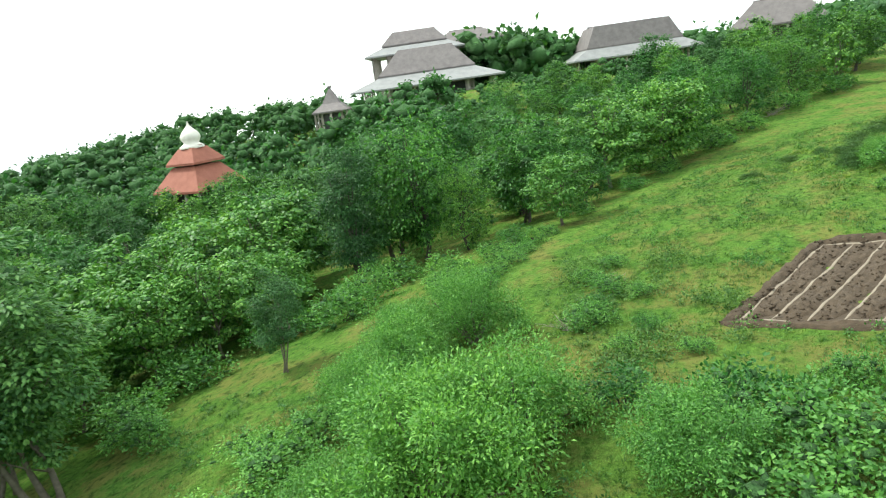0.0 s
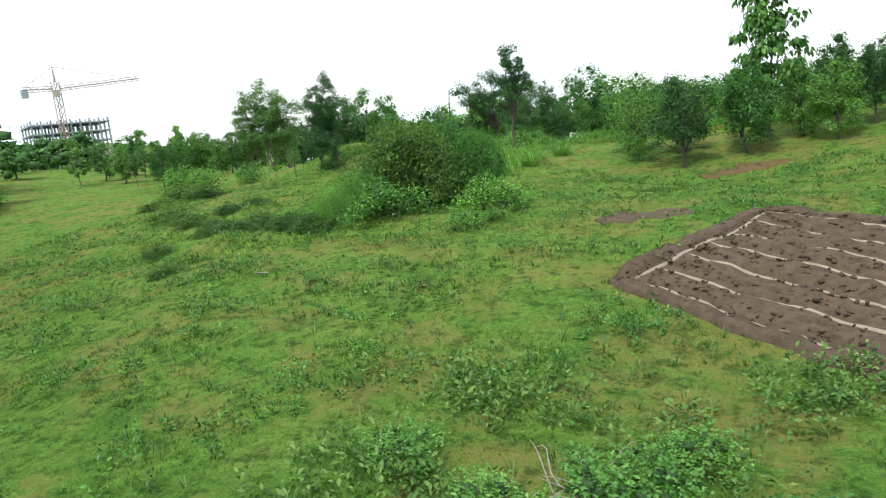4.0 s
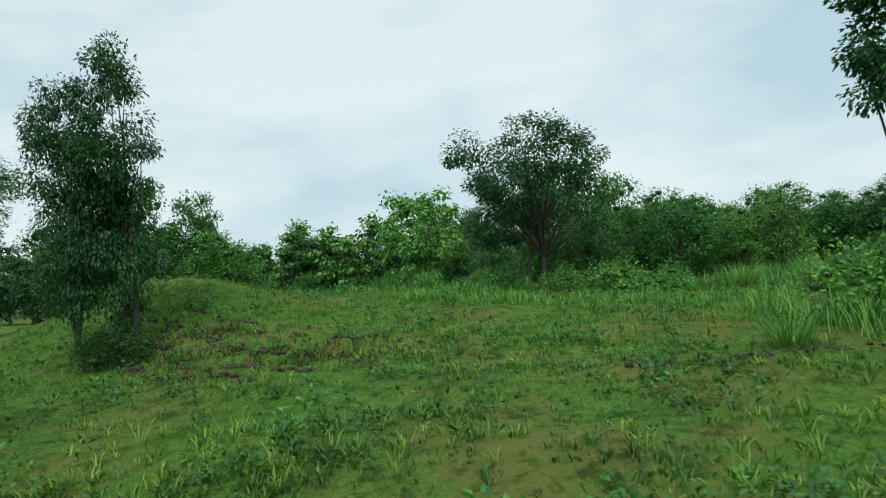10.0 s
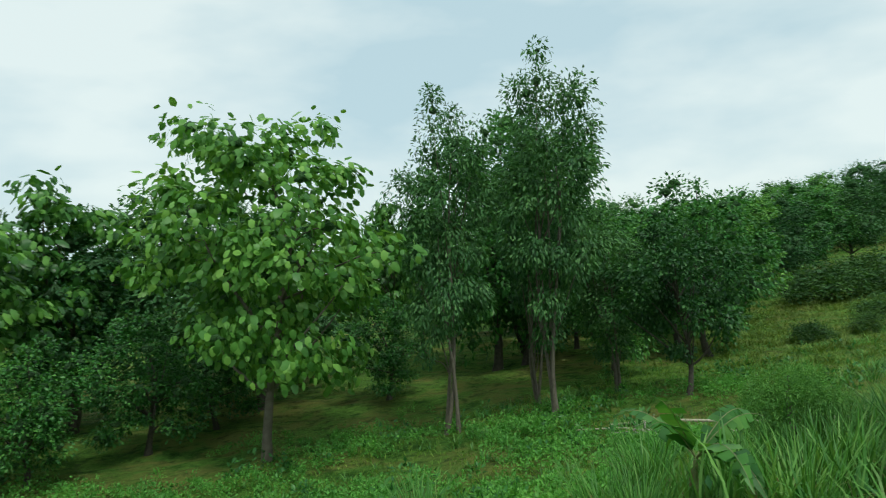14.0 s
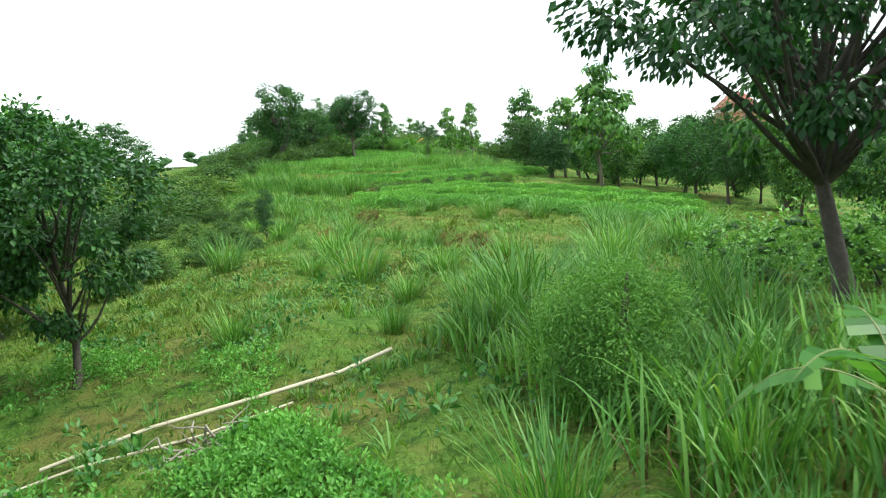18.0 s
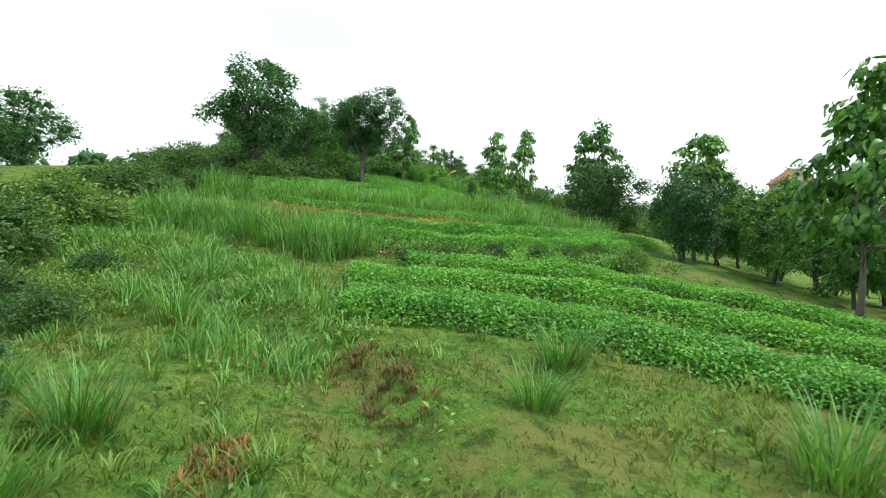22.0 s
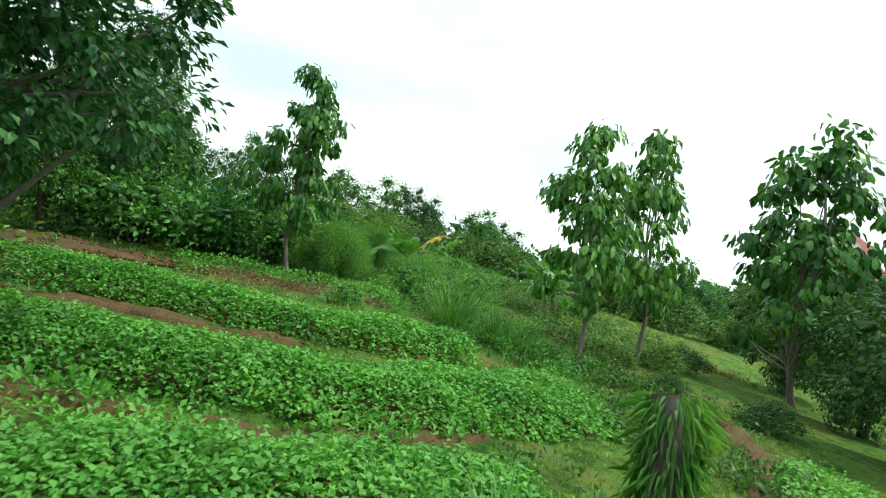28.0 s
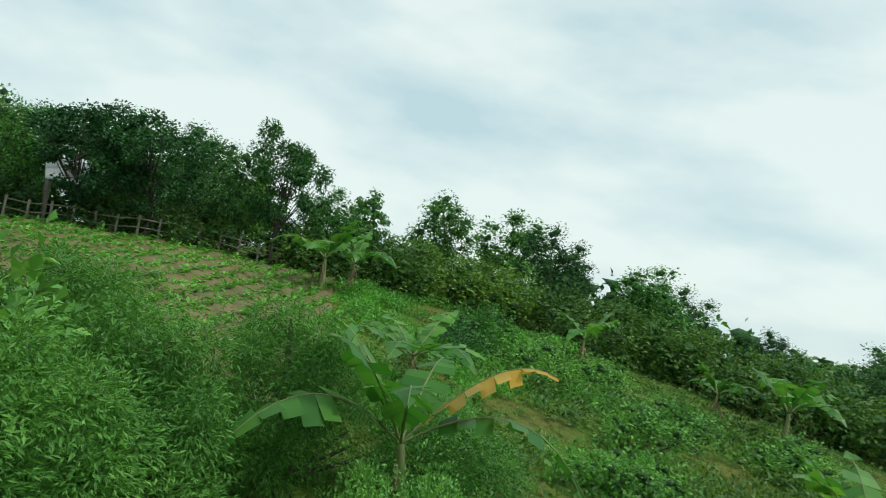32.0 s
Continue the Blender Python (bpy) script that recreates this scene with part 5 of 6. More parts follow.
far_wood([(-150, 66), (-152, 120), (-110, 130), (-80, 110), (-66, 72)], 40, 6, 8.5, 203)
far_wood([(-200, 70), (-160, 25), (-150, 66), (-160, 130), (-220, 160)], 55, 15, 20, 204)
far_wood([(-120, -60), (-60, -78), (20, -72), (30, -130), (-120, -140)], 70, 9, 12, 205)
far_wood([(-60, 112), (-50, 152), (45, 152), (45, 200), (-80, 200)], 60, 8, 12, 206)
far_wood([(45, 115), (60, 127), (115, 122), (150, 105), (165, 140), (60, 170)], 60, 7, 10, 207)
far_wood([(150, 84), (165, 70), (150, 30), (200, 10), (230, 120), (165, 130)], 70, 7, 9, 208)
far_wood([(150, 30), (132, -12), (128, -60), (160, -60), (178, -55), (200, 10)], 60, 6, 8, 209)
far_wood([(170, -110), (130, -90), (128, -60), (178, -58), (179, -95)], 40, 7, 9, 210)
far_wood([(190, -60), (230, 30), (290, 10), (270, -130), (205, -130), (200, -95)], 60, 8, 10, 211)
far_wood([(60, -22), (120, -50), (110, -120), (40, -110)], 40, 6, 9, 212)
far_wood([(168, -84), (158, -70), (176, -52), (192, -56), (186, -68), (175, -76)], 26, 9.5, 11.5, 218)


# ---- buildings far off among the trees
def hip(bm, w, d, z0, w2, d2, z1, thick=0.35):
    """A hipped roof slope from a rectangle at z0 up to a smaller one at z1, with an eaves edge."""
    lo = [bm.verts.new((sx * w / 2, sy * d / 2, z0)) for sx, sy in ((-1, -1), (1, -1), (1, 1), (-1, 1))]
    un = [bm.verts.new((sx * w / 2, sy * d / 2, z0 - thick)) for sx, sy in ((-1, -1), (1, -1), (1, 1), (-1, 1))]
    hi = [bm.verts.new((sx * w2 / 2, sy * d2 / 2, z1)) for sx, sy in ((-1, -1), (1, -1), (1, 1), (-1, 1))]
    for a in range(4):
        b = (a + 1) % 4
        bm.faces.new((lo[a], lo[b], hi[b], hi[a]))
        bm.faces.new((un[a], un[b], lo[b], lo[a]))
    bm.faces.new(hi)
    bm.faces.new(un[::-1])
    return bm


def box(bm, x0, x1, y0, y1, z0, z1):
    r = bmesh.ops.create_cube(bm, size=1, matrix=Matrix.Translation(((x0 + x1) / 2, (y0 + y1) / 2, (z0 + z1) / 2)) @ Matrix.Diagonal((x1 - x0, y1 - y0, z1 - z0, 1)))
    return r


def one_box(name, mat, parent, *ext, label=""):
    bm = bmesh.new()
    box(bm, *ext)
    return part(name, bm, mat, parent, label)


def joglo(at, w, d, base, eave, tiers, label, category="pavilion", columns=6):
    """A Javanese pavilion: open columned hall under stepped hipped roofs. tiers: (width share, lift, top share, rise, material)."""
    root = thing("pavilion", label, category, at=at)
    one_box("plinth", CONCRETE, root, -w * 0.46, w * 0.46, -d * 0.46, d * 0.46, base, base + 1.0)
    one_box("hall_wall", WALL_PALE, root, -w * 0.3, w * 0.3, -d * 0.3, d * 0.3, base + 1.0, eave + 1.2)
    # thin panels on the solid wall; the hall's inner shade is their colour
    for side in (-1, 1):
        one_box("opening", SHADE_PANEL, root, -w * 0.24, w * 0.24, side * d * 0.3 - 0.05, side * d * 0.3 + 0.05, base + 1.2, eave - 0.6)
        one_box("opening", SHADE_PANEL, root, side * w * 0.3 - 0.05, side * w * 0.3 + 0.05, -d * 0.24, d * 0.24, base + 1.2, eave - 0.6)
    for k in range(columns):
        u = -0.43 + 0.86 * k / (columns - 1)
        for side in (-1, 1):
            one_box("column", WALL_PALE, root, w * u - 0.25, w * u + 0.25, side * d * 0.43 - 0.25, side * d * 0.43 + 0.25, base + 1.0, eave + 0.3)
            one_box("column", WALL_PALE, root, side * w * 0.43 - 0.25, side * w * 0.43 + 0.25, d * u - 0.25, d * u + 0.25, base + 1.0, eave + 0.3)
    z = eave
    for share, lift, top, rise, mat in tiers:
        z += lift
        if lift > 0.6:
            one_box("clerestory", SHADE_PANEL if mat is not ROOF_RED else WALL_PALE, root, -w * share * 0.44, w * share * 0.44, -d * share * 0.44, d * share * 0.44, z - lift - 0.4, z + 0.2)
        part("roof_tier", hip(bmesh.new(), w * share, d * share, z, w * top, d * top, z + rise), mat, root)
        z += rise
    one_box("ridge", ROOF_GREY if tiers[-1][4] is not ROOF_RED else ROOF_RED, root, -w * tiers[-1][2] / 2 - 0.3, w * tiers[-1][2] / 2 + 0.3, -0.35, 0.35, z - 0.15, z + 0.35)
    return root


joglo(pose(-139, -6.5, 0, 0, 0, 88), 38, 30, 4.0, 13.4, ((1.0, 0, 0.62, 2.8, ROOF_PALE), (0.64, 0.3, 0.36, 5.8, ROOF_GREY)), "large open pavilion with stepped grey hipped roofs")
joglo(pose(-154, -9, 0, 0, 0, 88), 27, 22, 5.0, 22.2, ((1.0, 0, 0.66, 2.0, ROOF_PALE), (0.66, 0.5, 0.42, 3.4, ROOF_GREY)), "tall pavilion with stepped grey hipped roofs")
joglo(pose(-176, 6.5, 0, 0, 0, 88), 24, 16, 5.0, 24.4, ((1.0, 0, 0.4, 3.6, ROOF_GREY),), "pavilion with a broad grey hipped roof")
joglo(pose(-148, 48, 0, 0, 0, 90), 34, 24, 3.0, 13.6, ((1.0, 0, 0.72, 2.6, ROOF_PALE), (0.74, 0.2, 0.58, 5.4, ROOF_GREY)), "long pavilion with a dark grey hipped roof")
far_hall = joglo(pose(-104, 69, 0, 0, 0, 62), 19, 13, 5.0, 15.2, ((1.0, 0, 0.5, 5.0, ROOF_GREY),), "far pavilion with a dark grey hipped roof")
joglo(pose(-126, -31, 0, 0, 0, 88), 9, 9, 1.0, 10.0, ((1.0, 0, 0.45, 1.8, ROOF_GREY), (0.45, 0, 0.03, 3.8, ROOF_GREY)), "small pavilion with a pointed grey roof", columns=3)
joglo(pose(187, -81.5, 0, 0, 0, 64), 17.5, 14.5, 3.0, 16.4, ((1.0, 0, 0.62, 4.2, ROOF_RED), (0.72, 1.7, 0.22, 4.4, ROOF_RED)), "great hall with a two-tiered red tiled roof")
temple_gable = thing("roof_gable", "pale triangular gable panel on the red roof", "gable", at=pose(186.9, -81.5, 0, 0, 0, 64))


def gable_panel(parent, y):
    bm = bmesh.new()
    side = 1 if y > 0 else -1
    tri = [(-2.2, y, 23.4), (2.2, y, 23.4), (0, y - side * 1.1, 25.9)]
    a = [bm.verts.new(p) for p in tri]
    b = [bm.verts.new((p[0], p[1] - side * 0.6, p[2])) for p in tri]
    bm.faces.new(a)
    bm.faces.new(b[::-1])
    for k in range(3):
        bm.faces.new((a[k], b[k], b[(k + 1) % 3], a[(k + 1) % 3]))
    bmesh.ops.recalc_face_normals(bm, faces=bm.faces)
    part("gable_panel", bm, WALL_PALE, parent)


gable_panel(temple_gable, 4.5)
gable_panel(temple_gable, -4.5)


def lathe(profile, sides=20):
    v, f = tube([(0, 0, z) for _, z in profile], [max(r, 0.01) for r, _ in profile], sides)
    return v, f


pagoda = joglo(pose(-63, -45.5, 0, 0, 0, 60), 10.5, 10.5, -9.8, 1.6, ((1.0, 0, 0.5, 3.6, ROOF_RED), (0.62, 0.6, 0.3, 2.2, ROOF_RED)), "shrine with red tiled roofs and a white onion finial", "shrine", 4)
part_of("finial", mesh_of("finial", *lathe([(1.9, 7.9), (2.0, 8.2), (1.5, 8.5), (1.2, 8.8), (1.5, 9.3), (1.6, 9.8), (1.3, 10.4), (0.7, 11.0), (0.25, 11.5), (0.02, 12.2)]), STONE_WHITE, True), pagoda, "white onion-shaped finial")

for sx, h in ((-3.0, 1.7), (-1.2, 3.2), (1.8, 1.8)):
    part_of("spire", mesh_of("spire", *tube([(sx, 0, 20.0), (sx, 0, 20.5 + h * 0.4), (sx, 0, 20.3 + h)], [0.3, 0.22, 0.05], 6), ROOF_GREY), far_hall)

# the building under construction, with its crane
frame_ob = thing("building_frame", "bare concrete building frame under construction", "building site", at=pose(-108, 133, -1.2, 0, 0, 53) @ Matrix.Scale(0.66, 4))
FLOORS = (17, 20.2, 23.4, 26.6, 29.6)
for z in FLOORS:
    one_box("slab", CONCRETE, frame_ob, -12.5, 12.5, -8, 8, z, z + 0.4)
for a in range(9):
    for b in range(4):
        x, y = -12 + 3 * a, -7.5 + 5 * b
        one_box("column", CONCRETE, frame_ob, x - 0.25, x + 0.25, y - 0.25, y + 0.25, 12, 31.2)
for a in range(4):
    one_box("infill_wall", WALL_PALE, frame_ob, -9 + 6 * a, -7 + 6 * a, -8.1, -7.9, 17.4, 20.2)
crane_ob = thing("tower_crane", "reddish steel tower crane with a long jib", "crane", at=pose(-109, 131.5, -1.2, 0, 0, 53) @ Matrix.Scale(0.66, 4))


def lattice(name, a, b, w, parent):
    """A latticed beam from a to b."""
    A, B = Vector(a), Vector(b)
    n = max(3, int((B - A).length / (w * 1.3)))
    along_v = (B - A).normalized()
    s1 = along_v.orthogonal().normalized() * w / 2
    s2 = along_v.cross(s1).normalized() * w / 2
    verts, faces, base = [], [], 0

    def bar(p, q, r):
        nonlocal base
        v, f = tube([p, q], [r, r], 4)
        verts.append(v)
        faces.append(f + base)
        base += len(v)

    corners = [s1 + s2, s1 - s2, -s1 - s2, -s1 + s2]
    for c in corners:
        bar(A + c, B + c, w * 0.08)
    for k in range(n):
        for i in range(4):
            bar(A.lerp(B, k / n) + corners[i], A.lerp(B, (k + 1) / n) + corners[(i + 1) % 4], w * 0.05)
    return part_of(name, mesh_of(name, np.concatenate(verts), np.concatenate(faces), STEEL), parent)


lattice("mast", (0, -9, 12), (0, -9, 43.5), 1.8, crane_ob)
lattice("jib", (0.9, -9, 41.2), (27, -9, 43.6), 1.1, crane_ob)
lattice("counter_jib", (-0.9, -9, 41.2), (-10, -9, 41.2), 1.2, crane_ob)
one_box("counterweight", CONCRETE, crane_ob, -10.5, -8.5, -9.8, -8.2, 38.6, 41.2)
one_box("cab", WALL_PALE, crane_ob, -1.4, 0.6, -10.4, -9, 38.6, 40.6)
part_of("tower_head", mesh_of("tower_head", *tube([(0, -9, 43.5), (0, -9, 48.5)], [0.5, 0.12], 4), STEEL), crane_ob)
part_of("tie_bar", mesh_of("tie_bar", *tube([(0, -9, 48.3), (24, -9, 43.9)], [0.08, 0.08], 4), STEEL), crane_ob)
part_of("tie_bar", mesh_of("tie_bar", *tube([(0, -9, 48.3), (-9.5, -9, 41.8)], [0.08, 0.08], 4), STEEL), crane_ob)

# the garden shelter and the shed
shelter = thing("garden_shelter", "small open shelter with a white hipped roof", "shelter", at=pose(134.5, 91, 0, 0, 0, 20))
part("roof", hip(bmesh.new(), 5.4, 5.0, 10.0, 1.6, 1.2, 11.2, 0.15), WHITE_SHEET, shelter)
for sx in (-2.2, 2.2):
    for sy in (-2.0, 2.0):
        one_box("post", WHITE_SHEET, shelter, sx - 0.08, sx + 0.08, sy - 0.08, sy + 0.08, 6.4, 10.0)
one_box("rail", WALL_PALE, shelter, -2.2, 2.2, -2.05, -1.95, 8.3, 8.4)
shed_z = float(lie(117.5, 67.5))
shed = thing("field_shed", "field shed with a sloping white sheet roof", "shed", at=pose(117.8, 67.8, shed_z, 0, 0, 25))
bm = bmesh.new()
box(bm, -1.4, 1.4, -1.1, 1.1, -0.03, 0.03)
part("roof", bm, WHITE_SHEET, shed).matrix_basis = pose(0, 0, 2.3, 0, -24, 0)
for sx, h in ((-1.15, 1.8), (1.15, 2.8)):
    for sy in (-0.9, 0.9):
        one_box("post", BARK, shed, sx - 0.05, sx + 0.05, sy - 0.05, sy + 0.05, -0.2, h)
one_box("back_wall", DEADWOOD, shed, -1.15, 1.15, 0.88, 0.94, 0, 1.75)
field_fence = thing("field_fence", "weathered post fence along the field edge", "fence")
for k in range(18):
    x, y = 116.2 + 0.12 * k, 69.5 - 0.8 * k
    z = float(lie(x, y))
    one_box("post", DEADWOOD, field_fence, x - 0.04, x + 0.04, y - 0.04, y + 0.04, z - 0.2, z + 0.95)
    if k < 17:
        x2, y2 = x + 0.12, y - 0.8
        z2 = float(lie(x2, y2))
        for h in (0.45, 0.8):
            part_of("rail", mesh_of("rail", *tube([(x, y, z + h), (x2, y2, z2 + h)], [0.025, 0.025], 5), DEADWOOD), field_fence)


# ---- rows in the end field
def seedling_rows(ring, spacing, seed):
    """Lines of small crop plants in a field."""
    rng = np.random.default_rng(seed)
    root = thing("seedling_rows", "field rows of small green seedlings on brown soil", "crop rows", kind="stuff")
    pts = []
    for k in range(60):
        q = k * spacing
        for s in np.arange(0, 40, 0.22):
            x, y = 98 + s + rng.normal(0, 0.04), 46 + q - 0.22 * s + rng.normal(0, 0.05)
            if inside(x, y, ring):
                pts.append((x, y))
    P = np.repeat(np.array(pts), 7, 0)
    n = len(P)
    P = P + rng.normal(0, 0.07, (n, 2))
    at = np.concatenate([P, (lie(P[:, 0], P[:, 1]) + rng.uniform(0.03, 0.2, n))[:, None]], 1)
    way = np.concatenate([rng.normal(0, 1, (n, 2)), rng.normal(0.2, 0.3, (n, 1))], 1)
    part_of("seedlings", leaf_mesh("seedlings", at, way, np.tile([0, 0, 1.0], (n, 1)), rng.uniform(0.16, 0.32, n), 0.12, LEAF_CROP, 0.1), root)


FIELD = [(100, 57.5), (103, 62), (108, 68), (115.5, 70), (118, 56), (112, 54.5), (106, 55.5)]
seedling_rows(FIELD, 0.84, 301)
fu, fv = np.meshgrid(np.linspace(0, 1, 70), np.linspace(0, 1, 130), indexing="ij")
fa, fb, fc, fd = (np.array(c, float) for c in ((98.6, 56.2), (103, 67), (116, 70), (117.6, 56.6)))
fxy = (fa * (1 - fv[..., None]) + fb * fv[..., None]) * (1 - fu[..., None]) + (fd * (1 - fv[..., None]) + fc * fv[..., None]) * fu[..., None]
frow = 0.05 * np.sin((fxy[..., 1] + 0.22 * fxy[..., 0]) * 2 * np.pi / 0.84)
fi, fj = np.meshgrid(np.arange(69), np.arange(129), indexing="ij")
field_mesh = mesh_of("field_soil", np.concatenate([fxy, (lie(fxy[..., 0], fxy[..., 1]) + 0.06 + frow)[..., None]], -1), np.stack([fi * 130 + fj, (fi + 1) * 130 + fj, (fi + 1) * 130 + fj + 1, fi * 130 + fj + 1], -1).reshape(-1, 4), FIELD_SOIL, True)
tagged(new("field_soil", field_mesh), "ridged brown field with thin green weeds", "soil", kind="structure")
soil_strip([(99.8, 58.6), (101.4, 57), (102.6, 55.4)], 1.6, SOIL_RED, "bare reddish earth at the field edge", seed=303)


# ---- fallen wood, poles and small things
def branch_heap(x, y, seed, size, label):
    rng = np.random.default_rng(seed)
    root = thing("dead_branches", label, "dead branches", "heaps of dead branches")
    for k in range(16):
        a = rng.random() * 6.28
        L = size * rng.uniform(0.5, 1.2)
        p0 = np.array([x + rng.normal(0, 0.25), y + rng.normal(0, 0.25), 0])
        p1 = p0 + [L * math.cos(a), L * math.sin(a), L * rng.uniform(0.05, 0.75)]
        p0[2] = lie(p0[0], p0[1]) + 0.02
        p1[2] += lie(p1[0], p1[1])
        part_of("branch", mesh_of("branch", *tube(bent(p0, p1, rng, 0.14, 7), np.linspace(0.035, 0.008, 7) * size ** 0.5 * 0.7, 5), DEADWOOD, True), root)
    return root


branch_heap(9.6, 3.4, 401, 1.2, "heap of bleached dead branches among weeds")
branch_heap(14.8, -0.4, 402, 1.3, "heap of bleached dead branches among weeds")
branch_heap(-0.2, 85.4, 404, 0.9, "heap of bleached dead twigs beside a pole")
branch_heap(-47, 40, 403, 2.6, "bleached fallen branch at the wood edge")
pole_ob = thing("bamboo_pole", "long pale bamboo pole lying on the ground", "pole")
pp = [(0.7, 87.7), (0.9, 86.2), (1.1, 84.6), (1.5, 83.2), (1.9, 82.2)]
part_of("cane", mesh_of("cane", *tube([(x, y, float(lie(x, y)) + 0.08 + 0.05 * k) for k, (x, y) in enumerate(pp)], [0.03, 0.033, 0.036, 0.036, 0.04], 8), BAMBOO, True), pole_ob)
part_of("cane", mesh_of("cane", *tube([(x - 0.7, y + 0.9, float(lie(x - 0.7, y + 0.9)) + 0.06) for x, y in pp[:4]], [0.02, 0.022, 0.024, 0.02], 7), BAMBOO, True), pole_ob)
stake_ob = thing("sapling", "thin staked sapling with a small leafy top", "sapling", at=pose(-19.8, 58.3, float(lie(-19.8, 58.3))))
part_of("stake", mesh_of("stake", *tube([(0, 0, -0.2), (-0.03, 0.02, 1.0), (-0.06, 0, 1.9)], [0.05, 0.045, 0.04], 7), BARK_DARK, True), stake_ob)
srng = np.random.default_rng(7)
sa = ball(srng, 700) * [0.8, 0.8, 1.0] + [0, 0, 2.5]
part_of("crown", leaf_mesh("crown", sa, srng.normal(size=(700, 3)), np.tile([0, 0, 1.0], (700, 1)) + srng.normal(0, 0.4, (700, 3)), 0.16, 0.07, LEAF_FINE, 0.1), stake_ob)
stump = thing("overgrown_stump", "dark broken stump hung with grass", "stump", at=pose(72.3, 60.0, float(lie(72.3, 60.0)), 0, 0, 0))
part_of("wood", mesh_of("wood", *tube([(-0.1, 0, -0.2), (0, 0.05, 0.7), (0.1, 0.1, 1.6), (0.2, 0.12, 2.3)], [0.3, 0.22, 0.2, 0.15], 9), BARK_DARK, True), stump)
n = 900
st = srng.random(n) * 6.28
sp = np.stack([0.1 + 0.24 * np.cos(st), 0.06 + 0.24 * np.sin(st), srng.uniform(0.2, 2.35, n)], 1)
part_of("hanging_grass", leaf_mesh("hanging_grass", sp, np.stack([np.cos(st), np.sin(st), srng.uniform(-3.0, 0.2, n)], 1), np.stack([np.cos(st), np.sin(st), 0.4 + 0 * st], 1), srng.uniform(0.12, 0.42, n), 0.035, LEAF_CANE, 0.3), stump)
for k, (x, y) in enumerate(((46.3, 73.2), (55.6, 65.2), (-8.5, 89.5), (-4, -24), (-2.2, -25.5), (0.5, -26), (91.5, 49.6), (93, 50.4), (89.6, 49.2))):
    s = 0.1 + 0.04 * (k % 3)
    v, f = tube([(0, 0, 0), (0.3 * s, 0.2 * s, s * 0.5), (0, 0.5 * s, s)], [s * 0.7, s, s * 0.4], 6)
    tagged(new("litter_scrap", mesh_of("litter_scrap", v + np.array([x, y, float(lie(x, y)) + 0.02]), f, PAPER)), "crumpled white scrap lying in the grass", "litter", "white scraps")
stick_ob = thing("fallen_stick", "pale fallen stick in the grass", "stick")
part_of("wood", mesh_of("wood", *tube([(-4.8, 19.2, float(lie(-4.8, 19.2)) + 0.06), (-3.9, 18.8, float(lie(-3.9, 18.8)) + 0.06)], [0.03, 0.02], 6), DEADWOOD), stick_ob)


# ---- ground cover
def patchy(x, y):
    return 0.5 + 0.25 * np.sin(0.7 * x + 1.9 * np.sin(0.31 * y)) + 0.25 * np.sin(0.83 * y + 1.7 * np.sin(0.37 * x + 1))


def points_in(ring, count, seed, keep=None):
    rng = np.random.default_rng(seed)
    R = np.array(ring, float)
    out, have = [], 0
    while have < count:
        p = rng.uniform(R.min(0), R.max(0), (count, 2))
        ok = np.zeros(len(p), bool)
        for (x1, y1), (x2, y2) in zip(R, np.roll(R, -1, 0)):
            if y1 != y2:
                ok ^= ((y1 > p[:, 1]) != (y2 > p[:, 1])) & (p[:, 0] < (x2 - x1) * (p[:, 1] - y1) / (y2 - y1) + x1)
        if keep is not None:
            ok &= rng.random(len(p)) < keep(p[:, 0], p[:, 1])
        out.append(p[ok])
        have += int(ok.sum())
    return np.concatenate(out)[:count], rng


def clear_of_plot(x, y):
    """Nothing grows on the tilled plot."""
    ok = np.ones(len(x))
    ring = [on_plot(-0.05, -0.05), on_plot(1.05, -0.05), on_plot(1.05, 1.05), on_plot(-0.05, 1.05)]
    inside_plot = np.ones(len(x), bool)
    for (x1, y1), (x2, y2) in zip(ring, ring[1:] + ring[:1]):
        inside_plot &= ((x2 - x1) * (y - y1) - (y2 - y1) * (x - x1)) < 0
    ok[inside_plot] = 0
    return ok * (0.25 + patchy(x, y))


def turf(name, ring, count, low, high, seed, label, mat=None, width=0.022):
    p, rng = points_in(ring, count, seed, clear_of_plot)
    root = thing(name, label, "grass", kind="stuff")
    at = np.concatenate([p, lie(p[:, 0], p[:, 1])[:, None] - 0.02], 1)
    h = rng.uniform(low, high, count) * (0.6 + 0.8 * patchy(p[:, 0] * 1.7, p[:, 1] * 1.7))
    way = np.concatenate([rng.normal(0, 0.55, (count, 2)), np.ones((count, 1))], 1)
    part_of("blades", leaf_mesh("blades", at, way, rng.normal(size=(count, 3)), h, width + 0.05 * h, mat or LEAF_GRASS, 0.25), root)


